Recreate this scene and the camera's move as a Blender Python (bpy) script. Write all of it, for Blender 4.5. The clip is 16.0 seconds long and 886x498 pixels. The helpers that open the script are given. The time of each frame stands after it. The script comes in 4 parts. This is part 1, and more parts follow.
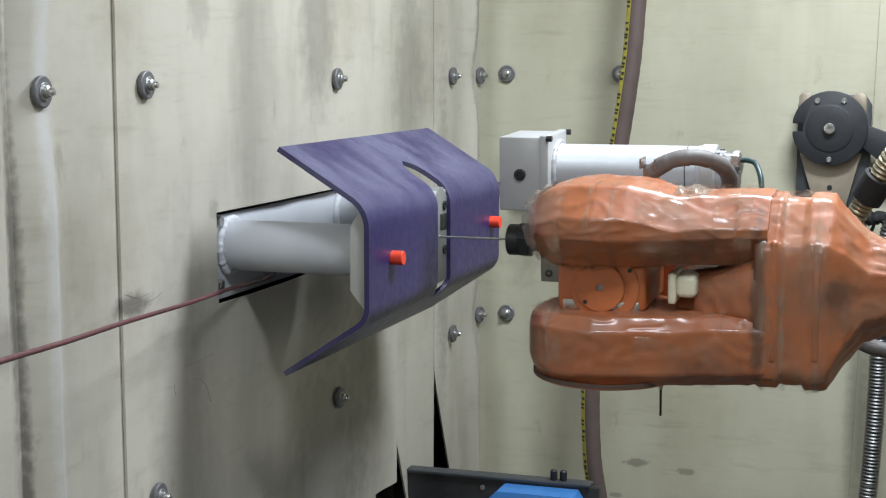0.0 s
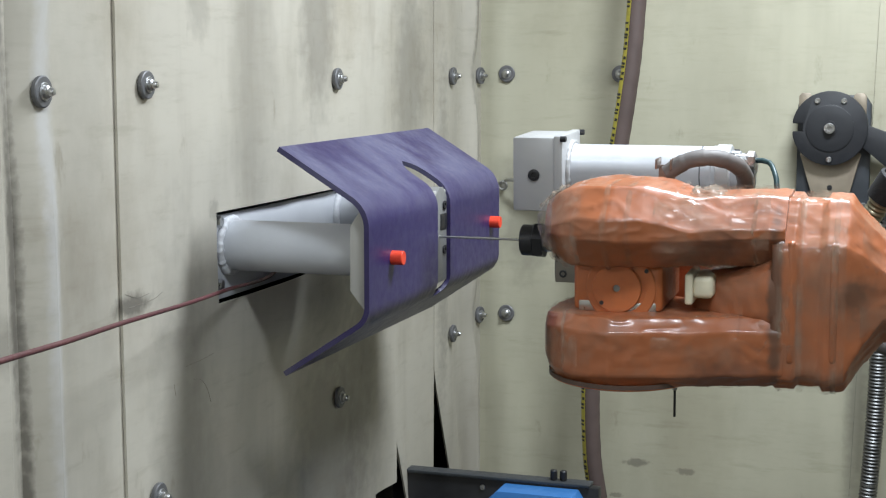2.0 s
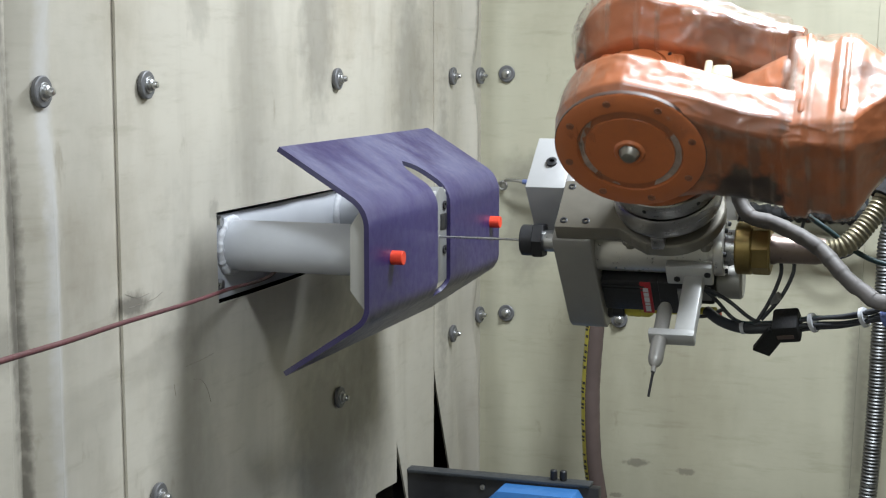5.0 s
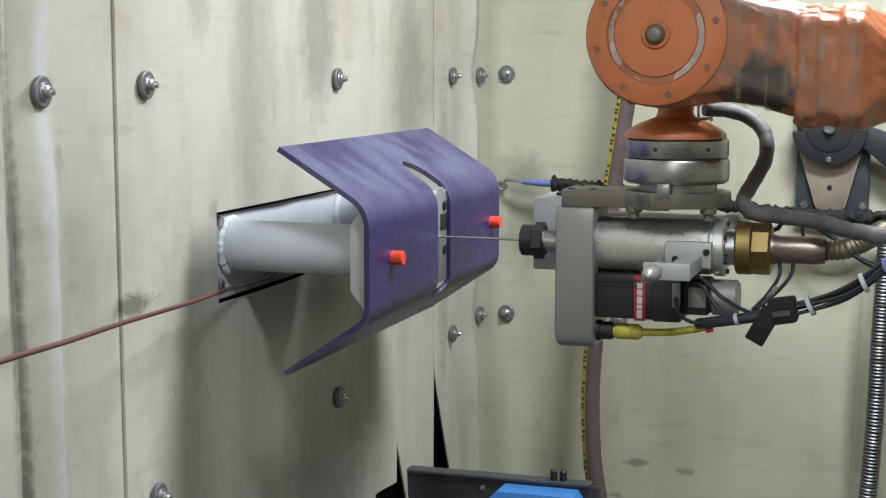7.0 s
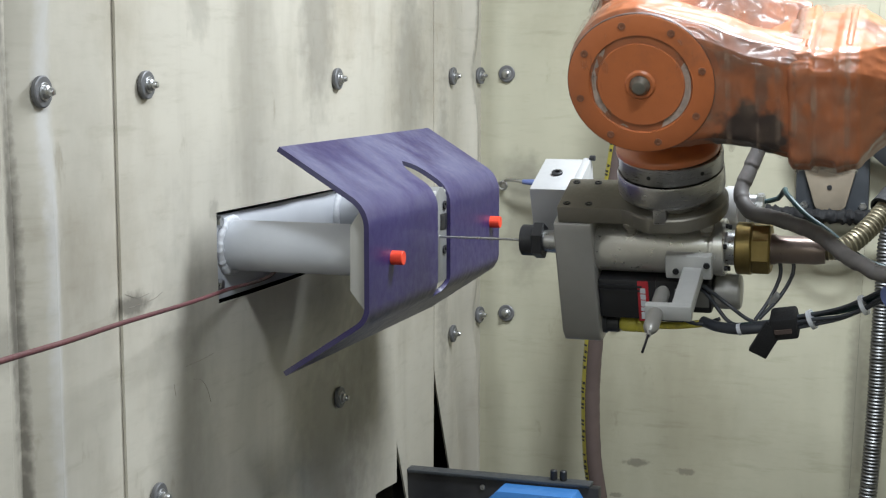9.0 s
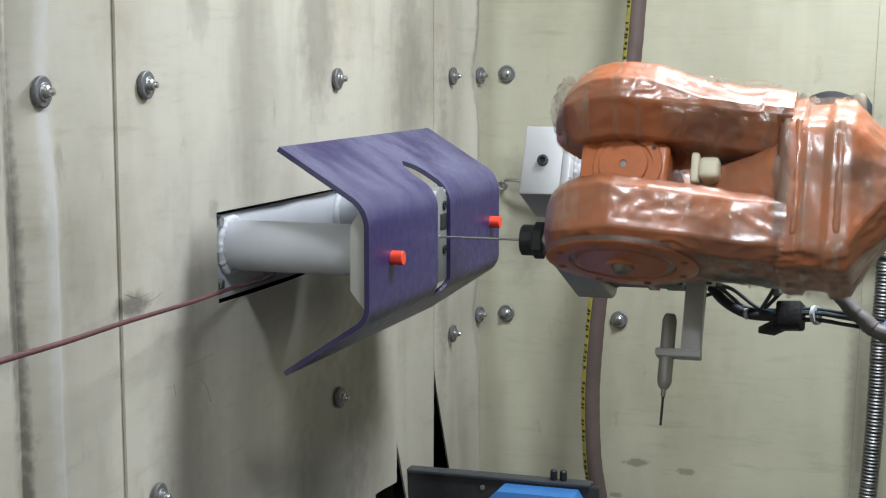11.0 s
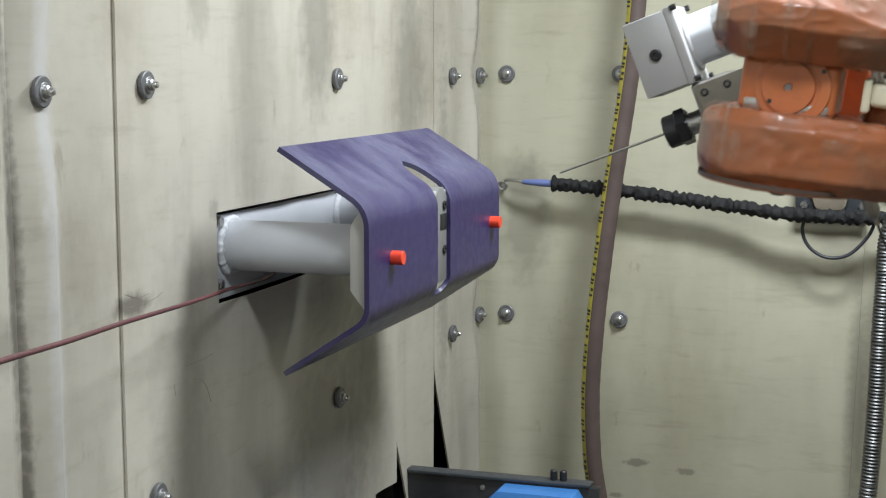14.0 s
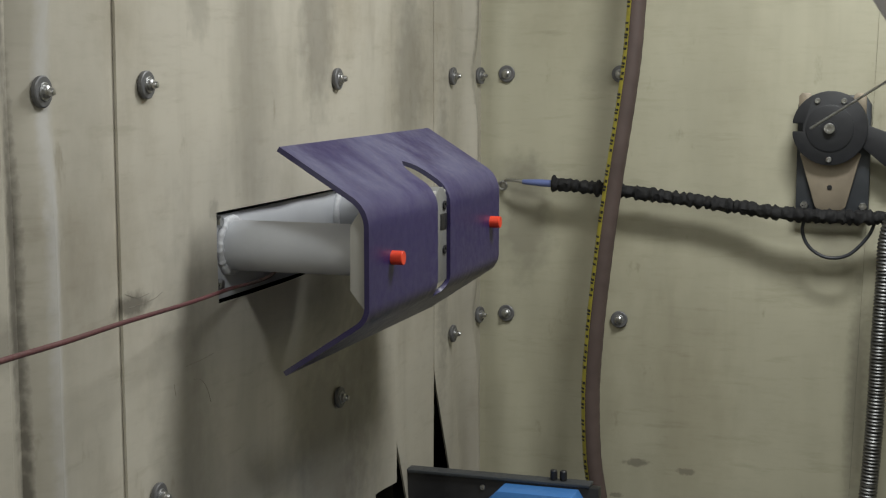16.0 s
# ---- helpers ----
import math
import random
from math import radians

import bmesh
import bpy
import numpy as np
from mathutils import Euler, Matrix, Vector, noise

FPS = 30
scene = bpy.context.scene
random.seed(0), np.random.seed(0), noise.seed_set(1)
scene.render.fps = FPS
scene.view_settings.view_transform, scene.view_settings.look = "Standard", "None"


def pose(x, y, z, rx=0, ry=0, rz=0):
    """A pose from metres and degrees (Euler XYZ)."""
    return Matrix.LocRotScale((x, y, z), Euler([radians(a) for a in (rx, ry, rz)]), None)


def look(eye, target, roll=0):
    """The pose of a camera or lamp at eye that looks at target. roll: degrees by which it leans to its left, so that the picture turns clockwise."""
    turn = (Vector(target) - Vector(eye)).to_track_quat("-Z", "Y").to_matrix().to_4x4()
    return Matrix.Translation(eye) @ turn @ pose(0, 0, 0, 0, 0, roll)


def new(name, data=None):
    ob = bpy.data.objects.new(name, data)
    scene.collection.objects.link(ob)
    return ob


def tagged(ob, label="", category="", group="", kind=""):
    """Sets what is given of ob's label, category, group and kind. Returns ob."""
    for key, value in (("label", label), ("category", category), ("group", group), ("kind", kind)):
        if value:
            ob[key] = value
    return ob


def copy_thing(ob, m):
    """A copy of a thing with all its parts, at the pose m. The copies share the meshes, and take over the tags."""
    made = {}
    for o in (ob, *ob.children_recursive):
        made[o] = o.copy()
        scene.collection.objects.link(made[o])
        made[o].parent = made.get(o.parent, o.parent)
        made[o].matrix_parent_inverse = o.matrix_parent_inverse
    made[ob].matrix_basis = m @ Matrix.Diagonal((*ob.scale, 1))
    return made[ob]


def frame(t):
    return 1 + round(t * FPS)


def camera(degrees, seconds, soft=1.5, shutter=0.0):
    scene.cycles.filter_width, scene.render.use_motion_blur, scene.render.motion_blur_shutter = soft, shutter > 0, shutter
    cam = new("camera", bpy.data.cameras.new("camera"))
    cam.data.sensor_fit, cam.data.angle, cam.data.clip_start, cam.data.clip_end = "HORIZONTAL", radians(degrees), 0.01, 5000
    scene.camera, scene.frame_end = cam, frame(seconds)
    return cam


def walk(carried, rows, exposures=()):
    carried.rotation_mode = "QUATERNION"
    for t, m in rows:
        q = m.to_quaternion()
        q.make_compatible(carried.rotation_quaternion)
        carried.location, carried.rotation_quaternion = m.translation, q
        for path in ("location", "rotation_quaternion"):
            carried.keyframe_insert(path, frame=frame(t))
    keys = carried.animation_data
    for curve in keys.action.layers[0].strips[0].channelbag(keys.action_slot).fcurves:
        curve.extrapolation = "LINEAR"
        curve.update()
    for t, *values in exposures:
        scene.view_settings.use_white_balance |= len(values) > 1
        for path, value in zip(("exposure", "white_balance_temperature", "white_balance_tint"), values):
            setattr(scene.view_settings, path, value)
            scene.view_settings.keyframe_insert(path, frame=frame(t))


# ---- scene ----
# ---- camera ----
cam = camera(32.4, 16.0, soft=1.2, shutter=0.5)
AIM = look((1.13, 0.0, 1.60), (1.13 - 0.3123 * 2.7, 0.9500 * 2.7, 1.60 - 0.1228 * 2.7), 0.0)
walk(cam, [(0, AIM), (16, AIM)], exposures=[(0, -0.03, 6250, 10), (2.8, -0.03, 6250, 10), (6.5, 0.14, 6320, 10), (8.5, 0.14, 6320, 10), (11.5, 0.02, 6320, 10), (13, 0.02, 6320, 10), (14.5, 0.04, 6540, 10), (15.5, 0.03, 6880, 10), (15.75, -0.26, 6950, 10), (16, -0.74, 7000, 10)])

# ---- light: two unseen overhead lamps placed from their shadows, one added fill ----
world = bpy.data.worlds.new("world")
scene.world = world
world.use_nodes = True
world.node_tree.nodes["Background"].inputs[0].default_value = (0.9, 0.95, 1.0, 1)
world.node_tree.nodes["Background"].inputs[1].default_value = 0.05


def area_light(x, y, z, sx, sy, watts):
    lamp = bpy.data.lights.new("area_light", "AREA")
    lamp.shape, lamp.size, lamp.size_y, lamp.energy = "RECTANGLE", sx, sy, watts
    lamp.color = (0.895, 0.955, 1.0)
    new("area_light", lamp).matrix_world = pose(x, y, z)


area_light(1.13, 2.68, 2.58, 0.6, 0.28, 60)
area_light(1.22, 1.08, 2.84, 0.5, 0.30, 33)
# Fill added behind the camera to brighten the arm's front; no lamp known there.
area_light(0.80, -0.90, 2.70, 0.6, 0.30, 30)


# ---- materials ----
def material(name, color, rough=0.5, metal=0.0, var=0.25, scale=8.0, bump=0.15, bump_scale=60.0, coat=0.0,
             dirt=None, dirt_amount=0.0, dirt_scale=5.0, stretch=(1, 1, 1), depth=0.002):
    """A surface with grain, two scales of variation, dirt patches and fine relief."""
    m = bpy.data.materials.new(name)
    m.use_nodes = True
    nt = m.node_tree
    n, link = nt.nodes, nt.links.new
    b = n["Principled BSDF"]
    b.inputs["Metallic"].default_value = metal
    b.inputs["Coat Weight"].default_value = coat
    b.inputs["Coat Roughness"].default_value = 0.07
    tc = n.new("ShaderNodeTexCoord")
    mp = n.new("ShaderNodeMapping")
    mp.inputs["Scale"].default_value = stretch
    link(tc.outputs["Object"], mp.inputs[0])

    def tex(s, detail=5.0, rough_=0.6):
        t = n.new("ShaderNodeTexNoise")
        t.inputs["Scale"].default_value, t.inputs["Detail"].default_value, t.inputs["Roughness"].default_value = s, detail, rough_
        link(mp.outputs[0], t.inputs["Vector"])
        return t

    def ramp(fac, lo, hi, a, c):
        r = n.new("ShaderNodeMapRange")
        r.inputs["From Min"].default_value, r.inputs["From Max"].default_value = lo, hi
        r.inputs["To Min"].default_value, r.inputs["To Max"].default_value = a, c
        link(fac, r.inputs["Value"])
        return r.outputs["Result"]

    big, fine = tex(scale), tex(scale * 9)
    hsv = n.new("ShaderNodeMix")
    hsv.data_type = "RGBA"
    hsv.inputs["A"].default_value = (*[c * (1 - var) for c in color], 1)
    hsv.inputs["B"].default_value = (*[min(1, c * (1 + var * 0.7)) for c in color], 1)
    mean = n.new("ShaderNodeMath")
    mean.operation = "MULTIPLY_ADD"
    link(fine.outputs["Fac"], mean.inputs[0])
    mean.inputs[1].default_value = 0.4
    link(ramp(big.outputs["Fac"], 0.2, 0.8, -0.2, 0.8), mean.inputs[2])
    link(mean.outputs[0], hsv.inputs["Factor"])
    out = hsv.outputs["Result"]
    if dirt:
        spots = tex(dirt_scale, 8.0, 0.7)
        mix = n.new("ShaderNodeMix")
        mix.data_type = "RGBA"
        link(ramp(spots.outputs["Fac"], 0.5, 0.68, 0.0, dirt_amount), mix.inputs["Factor"])
        link(out, mix.inputs["A"])
        mix.inputs["B"].default_value = (*dirt, 1)
        out = mix.outputs["Result"]
    link(out, b.inputs["Base Color"])
    link(ramp(fine.outputs["Fac"], 0.3, 0.7, max(0.03, rough - 0.09), min(1, rough + 0.1)), b.inputs["Roughness"])
    if bump:
        relief = n.new("ShaderNodeBump")
        relief.inputs["Strength"].default_value, relief.inputs["Distance"].default_value = bump, depth
        link(tex(bump_scale, 3.0).outputs["Fac"], relief.inputs["Height"])
        link(relief.outputs[0], b.inputs["Normal"])
    return m


def sheet_material(name, color, soot=1.0):
    """Cream urethane blast curtain: soot in upright streaks, blotches, rub marks and faint mottling."""
    m = material(name, color, rough=0.42, var=0.10, scale=2.2, bump=0.12, bump_scale=18)
    nt = m.node_tree
    n, link = nt.nodes, nt.links.new
    b = n["Principled BSDF"]
    base = b.inputs["Base Color"].links[0].from_socket
    tc = n["Texture Coordinate"]

    def layer(base, scale3, scale, lo, hi, amount, tint, detail=6.0):
        mp = n.new("ShaderNodeMapping")
        mp.inputs["Scale"].default_value = scale3
        link(tc.outputs["Object"], mp.inputs[0])
        t = n.new("ShaderNodeTexNoise")
        t.inputs["Scale"].default_value, t.inputs["Detail"].default_value, t.inputs["Roughness"].default_value = scale, detail, 0.62
        link(mp.outputs[0], t.inputs["Vector"])
        r = n.new("ShaderNodeMapRange")
        r.interpolation_type = "SMOOTHSTEP"
        r.inputs["From Min"].default_value, r.inputs["From Max"].default_value = lo, hi
        r.inputs["To Max"].default_value = amount
        link(t.outputs["Fac"], r.inputs["Value"])
        mix = n.new("ShaderNodeMix")
        mix.data_type = "RGBA"
        mix.blend_type = "MULTIPLY"
        link(r.outputs["Result"], mix.inputs["Factor"])
        link(base, mix.inputs["A"])
        mix.inputs["B"].default_value = (*tint, 1)
        return mix.outputs["Result"]

    out = layer(base, (1, 1, 0.26), 2.7, 0.46, 0.70, 0.50 * soot, (0.58, 0.57, 0.55), 5.0)
    out = layer(out, (1, 1, 0.14), 9.0, 0.54, 0.74, 0.26 * soot, (0.55, 0.53, 0.51), 4.0)
    out = layer(out, (1, 1, 0.7), 2.3, 0.50, 0.74, 0.52 * soot, (0.52, 0.47, 0.39), 7.0)
    out = layer(out, (1, 1, 0.5), 16.0, 0.63, 0.76, 0.45, (0.50, 0.47, 0.41), 4.0)
    out = layer(out, (0.5, 0.5, 3), 11.0, 0.56, 0.72, 0.28, (0.6, 0.58, 0.52), 4.0)
    out = layer(out, (1, 1, 5), 13.0, 0.48, 0.70, 0.10, (0.55, 0.52, 0.46), 5.0)
    link(out, b.inputs["Base Color"])
    return m


SHEET = sheet_material("urethane_sheet", (0.480, 0.450, 0.383))
SHEET_BACK = sheet_material("urethane_sheet_yellow", (0.455, 0.436, 0.33), 0.6)
STEEL = material("steel", (0.52, 0.52, 0.52), 0.32, 1.0, 0.25, 20, 0.1, 90)
WASHER = material("zinc_washer", (0.40, 0.40, 0.40), 0.45, 0.85, 0.35, 30, 0.2, 120)
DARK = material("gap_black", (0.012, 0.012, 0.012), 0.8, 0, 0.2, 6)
PURPLE = material("purple_coat", (0.027, 0.020, 0.086), 0.38, 0, 0.13, 6, 0.12, 70)


def smeared_tint(m, low, high, tint):
    """A smeared tint that grows between two heights."""
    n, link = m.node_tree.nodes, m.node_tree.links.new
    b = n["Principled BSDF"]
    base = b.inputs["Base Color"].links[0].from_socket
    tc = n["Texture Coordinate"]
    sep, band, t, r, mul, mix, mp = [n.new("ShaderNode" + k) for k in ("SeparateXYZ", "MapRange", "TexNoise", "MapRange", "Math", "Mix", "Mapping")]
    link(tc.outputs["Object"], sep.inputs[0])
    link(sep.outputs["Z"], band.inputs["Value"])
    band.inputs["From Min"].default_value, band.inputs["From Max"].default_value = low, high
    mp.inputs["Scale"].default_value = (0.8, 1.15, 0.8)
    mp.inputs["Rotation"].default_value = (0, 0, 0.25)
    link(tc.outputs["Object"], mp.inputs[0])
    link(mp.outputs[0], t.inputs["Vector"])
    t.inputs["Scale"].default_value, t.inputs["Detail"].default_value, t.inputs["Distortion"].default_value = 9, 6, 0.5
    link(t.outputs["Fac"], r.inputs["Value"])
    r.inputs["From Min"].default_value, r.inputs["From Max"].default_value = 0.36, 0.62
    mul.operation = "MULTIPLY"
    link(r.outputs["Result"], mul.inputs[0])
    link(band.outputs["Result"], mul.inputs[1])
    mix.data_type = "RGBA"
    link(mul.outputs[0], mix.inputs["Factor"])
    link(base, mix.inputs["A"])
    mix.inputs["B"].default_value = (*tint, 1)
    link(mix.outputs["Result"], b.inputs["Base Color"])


# Pale dust on the upper flap, with lamp gloss put into the same tint.
smeared_tint(PURPLE, 1.33, 1.41, (0.092, 0.090, 0.165))
# Greyer towards the lower lip.
smeared_tint(PURPLE, 1.185, 1.10, (0.085, 0.082, 0.115))
RED = material("red_plastic", (0.75, 0.06, 0.025), 0.4, 0, 0.15, 25)
GREYPAINT = material("grey_paint", (0.50, 0.515, 0.55), 0.45, 0, 0.12, 6, 0.1, 60)
BOXGREY = material("box_grey", (0.40, 0.40, 0.40), 0.42, 0.2, 0.08, 9, 0.08, 90)
BLOCK = material("cast_block", (0.40, 0.395, 0.375), 0.5, 0.0, 0.12, 9, 0.15, 80)
PLATE = material("bare_plate", (0.24, 0.24, 0.235), 0.5, 0.35, 0.15, 9, 0.15, 80)
WELD = material("weld_bead", (0.60, 0.61, 0.64), 0.45, 0, 0.2, 60, 0.6, 220)
ORANGE = material("orange_paint", (0.345, 0.110, 0.042), 0.42, 0, 0.28, 6, 0.28, 13, coat=0.38, dirt=(0.17, 0.105, 0.072), dirt_amount=0.55, dirt_scale=7, depth=0.006)
COVER = material("orange_cover", (0.47, 0.138, 0.044), 0.42, 0, 0.18, 9, 0.12, 50, coat=0.25, dirt=(0.22, 0.09, 0.05), dirt_amount=0.45, dirt_scale=12)
SCREW_BROWN = material("brown_screw", (0.24, 0.10, 0.055), 0.5, 0, 0.4, 40)
RIM = material("dirty_rim", (0.085, 0.052, 0.040), 0.5, 0, 0.4, 20)
WORN = material("scraped_groove", (0.42, 0.33, 0.28), 0.5, 0, 0.5, 60, 0.3, 90)
BRACKET = material("cast_bracket", (0.43, 0.43, 0.42), 0.42, 0.1, 0.12, 20, 0.1, 120)
WASHBASE = material("dull_washer", (0.155, 0.155, 0.16), 0.5, 0.35, 0.3, 40, 0.2, 120)
ALU = material("anodised_aluminium", (0.31, 0.30, 0.28), 0.42, 0.35, 0.12, 12, 0.08, 120)
ADAPTER = material("olive_anodised_plate", (0.19, 0.175, 0.145), 0.4, 0.45, 0.2, 14, 0.08, 120)
BODY = material("satin_spindle_body", (0.62, 0.605, 0.57), 0.33, 0.75, 0.08, 9, 0.0)
CHANGER = material("turned_steel", (0.36, 0.35, 0.345), 0.32, 1.0, 0.09, 5, 0.03, 60, stretch=(1, 1, 14), dirt=(0.30, 0.25, 0.22), dirt_amount=0.15, dirt_scale=3)
SCUFF = material("scuff", (0.24, 0.22, 0.185), 0.7, 0, 0.4, 40)
WHITE = material("white_paint", (0.40, 0.415, 0.44), 0.36, 0, 0.1, 9, 0.1, 80)
BLACK = material("black_oxide", (0.016, 0.016, 0.018), 0.42, 0.0, 0.4, 20, 0.2, 100)
RUBBER = material("black_fabric", (0.007, 0.007, 0.008), 0.8, 0, 0.4, 40, 0.5, 150)
BRASS = material("brass", (0.29, 0.215, 0.085), 0.46, 1.0, 0.3, 25, 0.15, 90)
HOSE = material("brown_rubber_hose", (0.092, 0.065, 0.058), 0.6, 0, 0.3, 10, 0.2, 60)
YELLOW = material("yellow_marking", (0.53, 0.465, 0.06), 0.5, 0, 0.3, 30, 0.1, 60, dirt=(0.16, 0.13, 0.04), dirt_amount=0.6, dirt_scale=30)
WRAP = material("grey_hose_wrap", (0.115, 0.105, 0.100), 0.60, 0, 0.4, 14, 0.4, 50)
UNION = material("browned_steel", (0.24, 0.185, 0.16), 0.36, 0.7, 0.25, 14, 0.1, 80)
BRAID = material("brassy_metal_hose", (0.30, 0.27, 0.19), 0.45, 0.9, 0.3, 30)
CONDUIT = material("galvanised_conduit", (0.17, 0.17, 0.168), 0.46, 1.0, 0.25, 30)
BLUEPAINT = material("blue_paint", (0.046, 0.185, 0.48), 0.45, 0, 0.15, 8)
BLUETAPE = material("blue_sleeve", (0.13, 0.17, 0.38), 0.6, 0, 0.2, 20)
REDHOSE = material("dark_red_hose", (0.105, 0.03, 0.034), 0.5, 0, 0.3, 14)
TAN = material("tan_plate", (0.29, 0.245, 0.185), 0.45, 0.3, 0.2, 9, dirt=(0.2, 0.16, 0.12), dirt_amount=0.6)
CAST = material("dark_grey_disc", (0.015, 0.016, 0.019), 0.5, 0.0, 0.3, 10)
PLATEGREY = material("dark_plate", (0.058, 0.064, 0.072), 0.42, 0.3, 0.25, 8)
LABELRED = material("label_red", (0.36, 0.022, 0.030), 0.4, 0, 0.15, 25)
BEIGE = material("beige_plastic", (0.68, 0.63, 0.47), 0.5, 0, 0.15, 20)
CABLE = material("dark_cable", (0.03, 0.033, 0.04), 0.45, 0, 0.3, 20)
TEAL = material("green_cable", (0.012, 0.035, 0.038), 0.45, 0, 0.3, 20)
CONCRETE = material("concrete", (0.08, 0.077, 0.07), 0.8, 0, 0.25, 3, 0.3, 30)
CEILING = material("painted_steel", (0.22, 0.22, 0.21), 0.5, 0, 0.1, 3)


def film_material(name, color, low, high):
    """Clear wrapping film, cloudier in ragged patches."""
    m = material(name, color, 0.15, 0, 0.4, 12, 0.35, 30, coat=0.5)
    n, link = m.node_tree.nodes, m.node_tree.links.new
    patch, spread = n.new("ShaderNodeTexNoise"), n.new("ShaderNodeMapRange")
    patch.inputs["Scale"].default_value, patch.inputs["Detail"].default_value = 22, 7
    spread.inputs["From Min"].default_value, spread.inputs["From Max"].default_value = 0.42, 0.66
    spread.inputs["To Min"].default_value, spread.inputs["To Max"].default_value = low, high
    link(n["Texture Coordinate"].outputs["Object"], patch.inputs["Vector"])
    link(patch.outputs["Fac"], spread.inputs["Value"])
    link(spread.outputs["Result"], n["Principled BSDF"].inputs["Alpha"])
    return m


FILM = film_material("clear_film", (0.40, 0.28, 0.20), 0.02, 0.28)
CLOUDY = film_material("cloudy_film", (0.36, 0.30, 0.24), 0.25, 0.70)
TAPE = film_material("film_edge", (0.42, 0.30, 0.22), 0.05, 0.36)


def ragged_patch(m, centre, radius, tint, amount=0.9, soft=0.35, squash=(1, 1, 1)):
    """A ragged-edged tint: wear, soot, and light or shade put into colour."""
    n, link = m.node_tree.nodes, m.node_tree.links.new
    b = n["Principled BSDF"]
    base = b.inputs["Base Color"].links[0].from_socket
    tc = n["Texture Coordinate"]
    d = n.new("ShaderNodeVectorMath")
    d.operation = "DISTANCE"
    scaled = n.new("ShaderNodeVectorMath")
    scaled.operation = "MULTIPLY"
    scaled.inputs[1].default_value = squash
    link(tc.outputs["Object"], scaled.inputs[0])
    link(scaled.outputs[0], d.inputs[0])
    d.inputs[1].default_value = [a * b for a, b in zip(centre, squash)]
    t = n.new("ShaderNodeTexNoise")
    t.inputs["Scale"].default_value, t.inputs["Detail"].default_value = max(28, 1.5 / radius), 6
    link(tc.outputs["Object"], t.inputs["Vector"])
    add = n.new("ShaderNodeMath")
    add.operation = "MULTIPLY_ADD"
    link(t.outputs["Fac"], add.inputs[0])
    add.inputs[1].default_value = -radius * 1.5
    link(d.outputs["Value"], add.inputs[2])
    r = n.new("ShaderNodeMapRange")
    r.inputs["From Min"].default_value, r.inputs["From Max"].default_value = 0.0, radius * soft
    r.inputs["To Min"].default_value, r.inputs["To Max"].default_value = amount, 0.0
    link(add.outputs[0], r.inputs["Value"])
    mix = n.new("ShaderNodeMix")
    mix.data_type = "RGBA"
    link(r.outputs["Result"], mix.inputs["Factor"])
    link(base, mix.inputs["A"])
    mix.inputs["B"].default_value = (*tint, 1)
    link(mix.outputs["Result"], b.inputs["Base Color"])


def creased(m, scale, depth, grime, amount):
    """Sharp creases in a tight clear wrap, with grime gathered along some of them."""
    n, link = m.node_tree.nodes, m.node_tree.links.new
    b = n["Principled BSDF"]
    tc = n["Texture Coordinate"]

    def ridges(s, detail, twist):
        t = n.new("ShaderNodeTexNoise")
        t.noise_type = "RIDGED_MULTIFRACTAL"
        t.normalize = True
        t.inputs["Scale"].default_value, t.inputs["Detail"].default_value, t.inputs["Distortion"].default_value = s, detail, twist
        link(tc.outputs["Object"], t.inputs["Vector"])
        return t.outputs["Fac"]

    relief = n.new("ShaderNodeBump")
    relief.inputs["Strength"].default_value, relief.inputs["Distance"].default_value = 0.6, depth
    link(ridges(scale, 2.5, 0.5), relief.inputs["Height"])
    under = b.inputs["Normal"].links[0].from_socket
    link(under, relief.inputs["Normal"])
    link(relief.outputs[0], b.inputs["Normal"])
    link(relief.outputs[0], b.inputs["Coat Normal"])
    r, mix = n.new("ShaderNodeMapRange"), n.new("ShaderNodeMix")
    r.inputs["From Min"].default_value, r.inputs["From Max"].default_value, r.inputs["To Max"].default_value = 0.70, 0.86, amount
    link(ridges(scale * 0.8, 5.0, 0.9), r.inputs["Value"])
    mix.data_type = "RGBA"
    link(r.outputs["Result"], mix.inputs["Factor"])
    link(b.inputs["Base Color"].links[0].from_socket, mix.inputs["A"])
    mix.inputs["B"].default_value = (*grime, 1)
    link(mix.outputs["Result"], b.inputs["Base Color"])


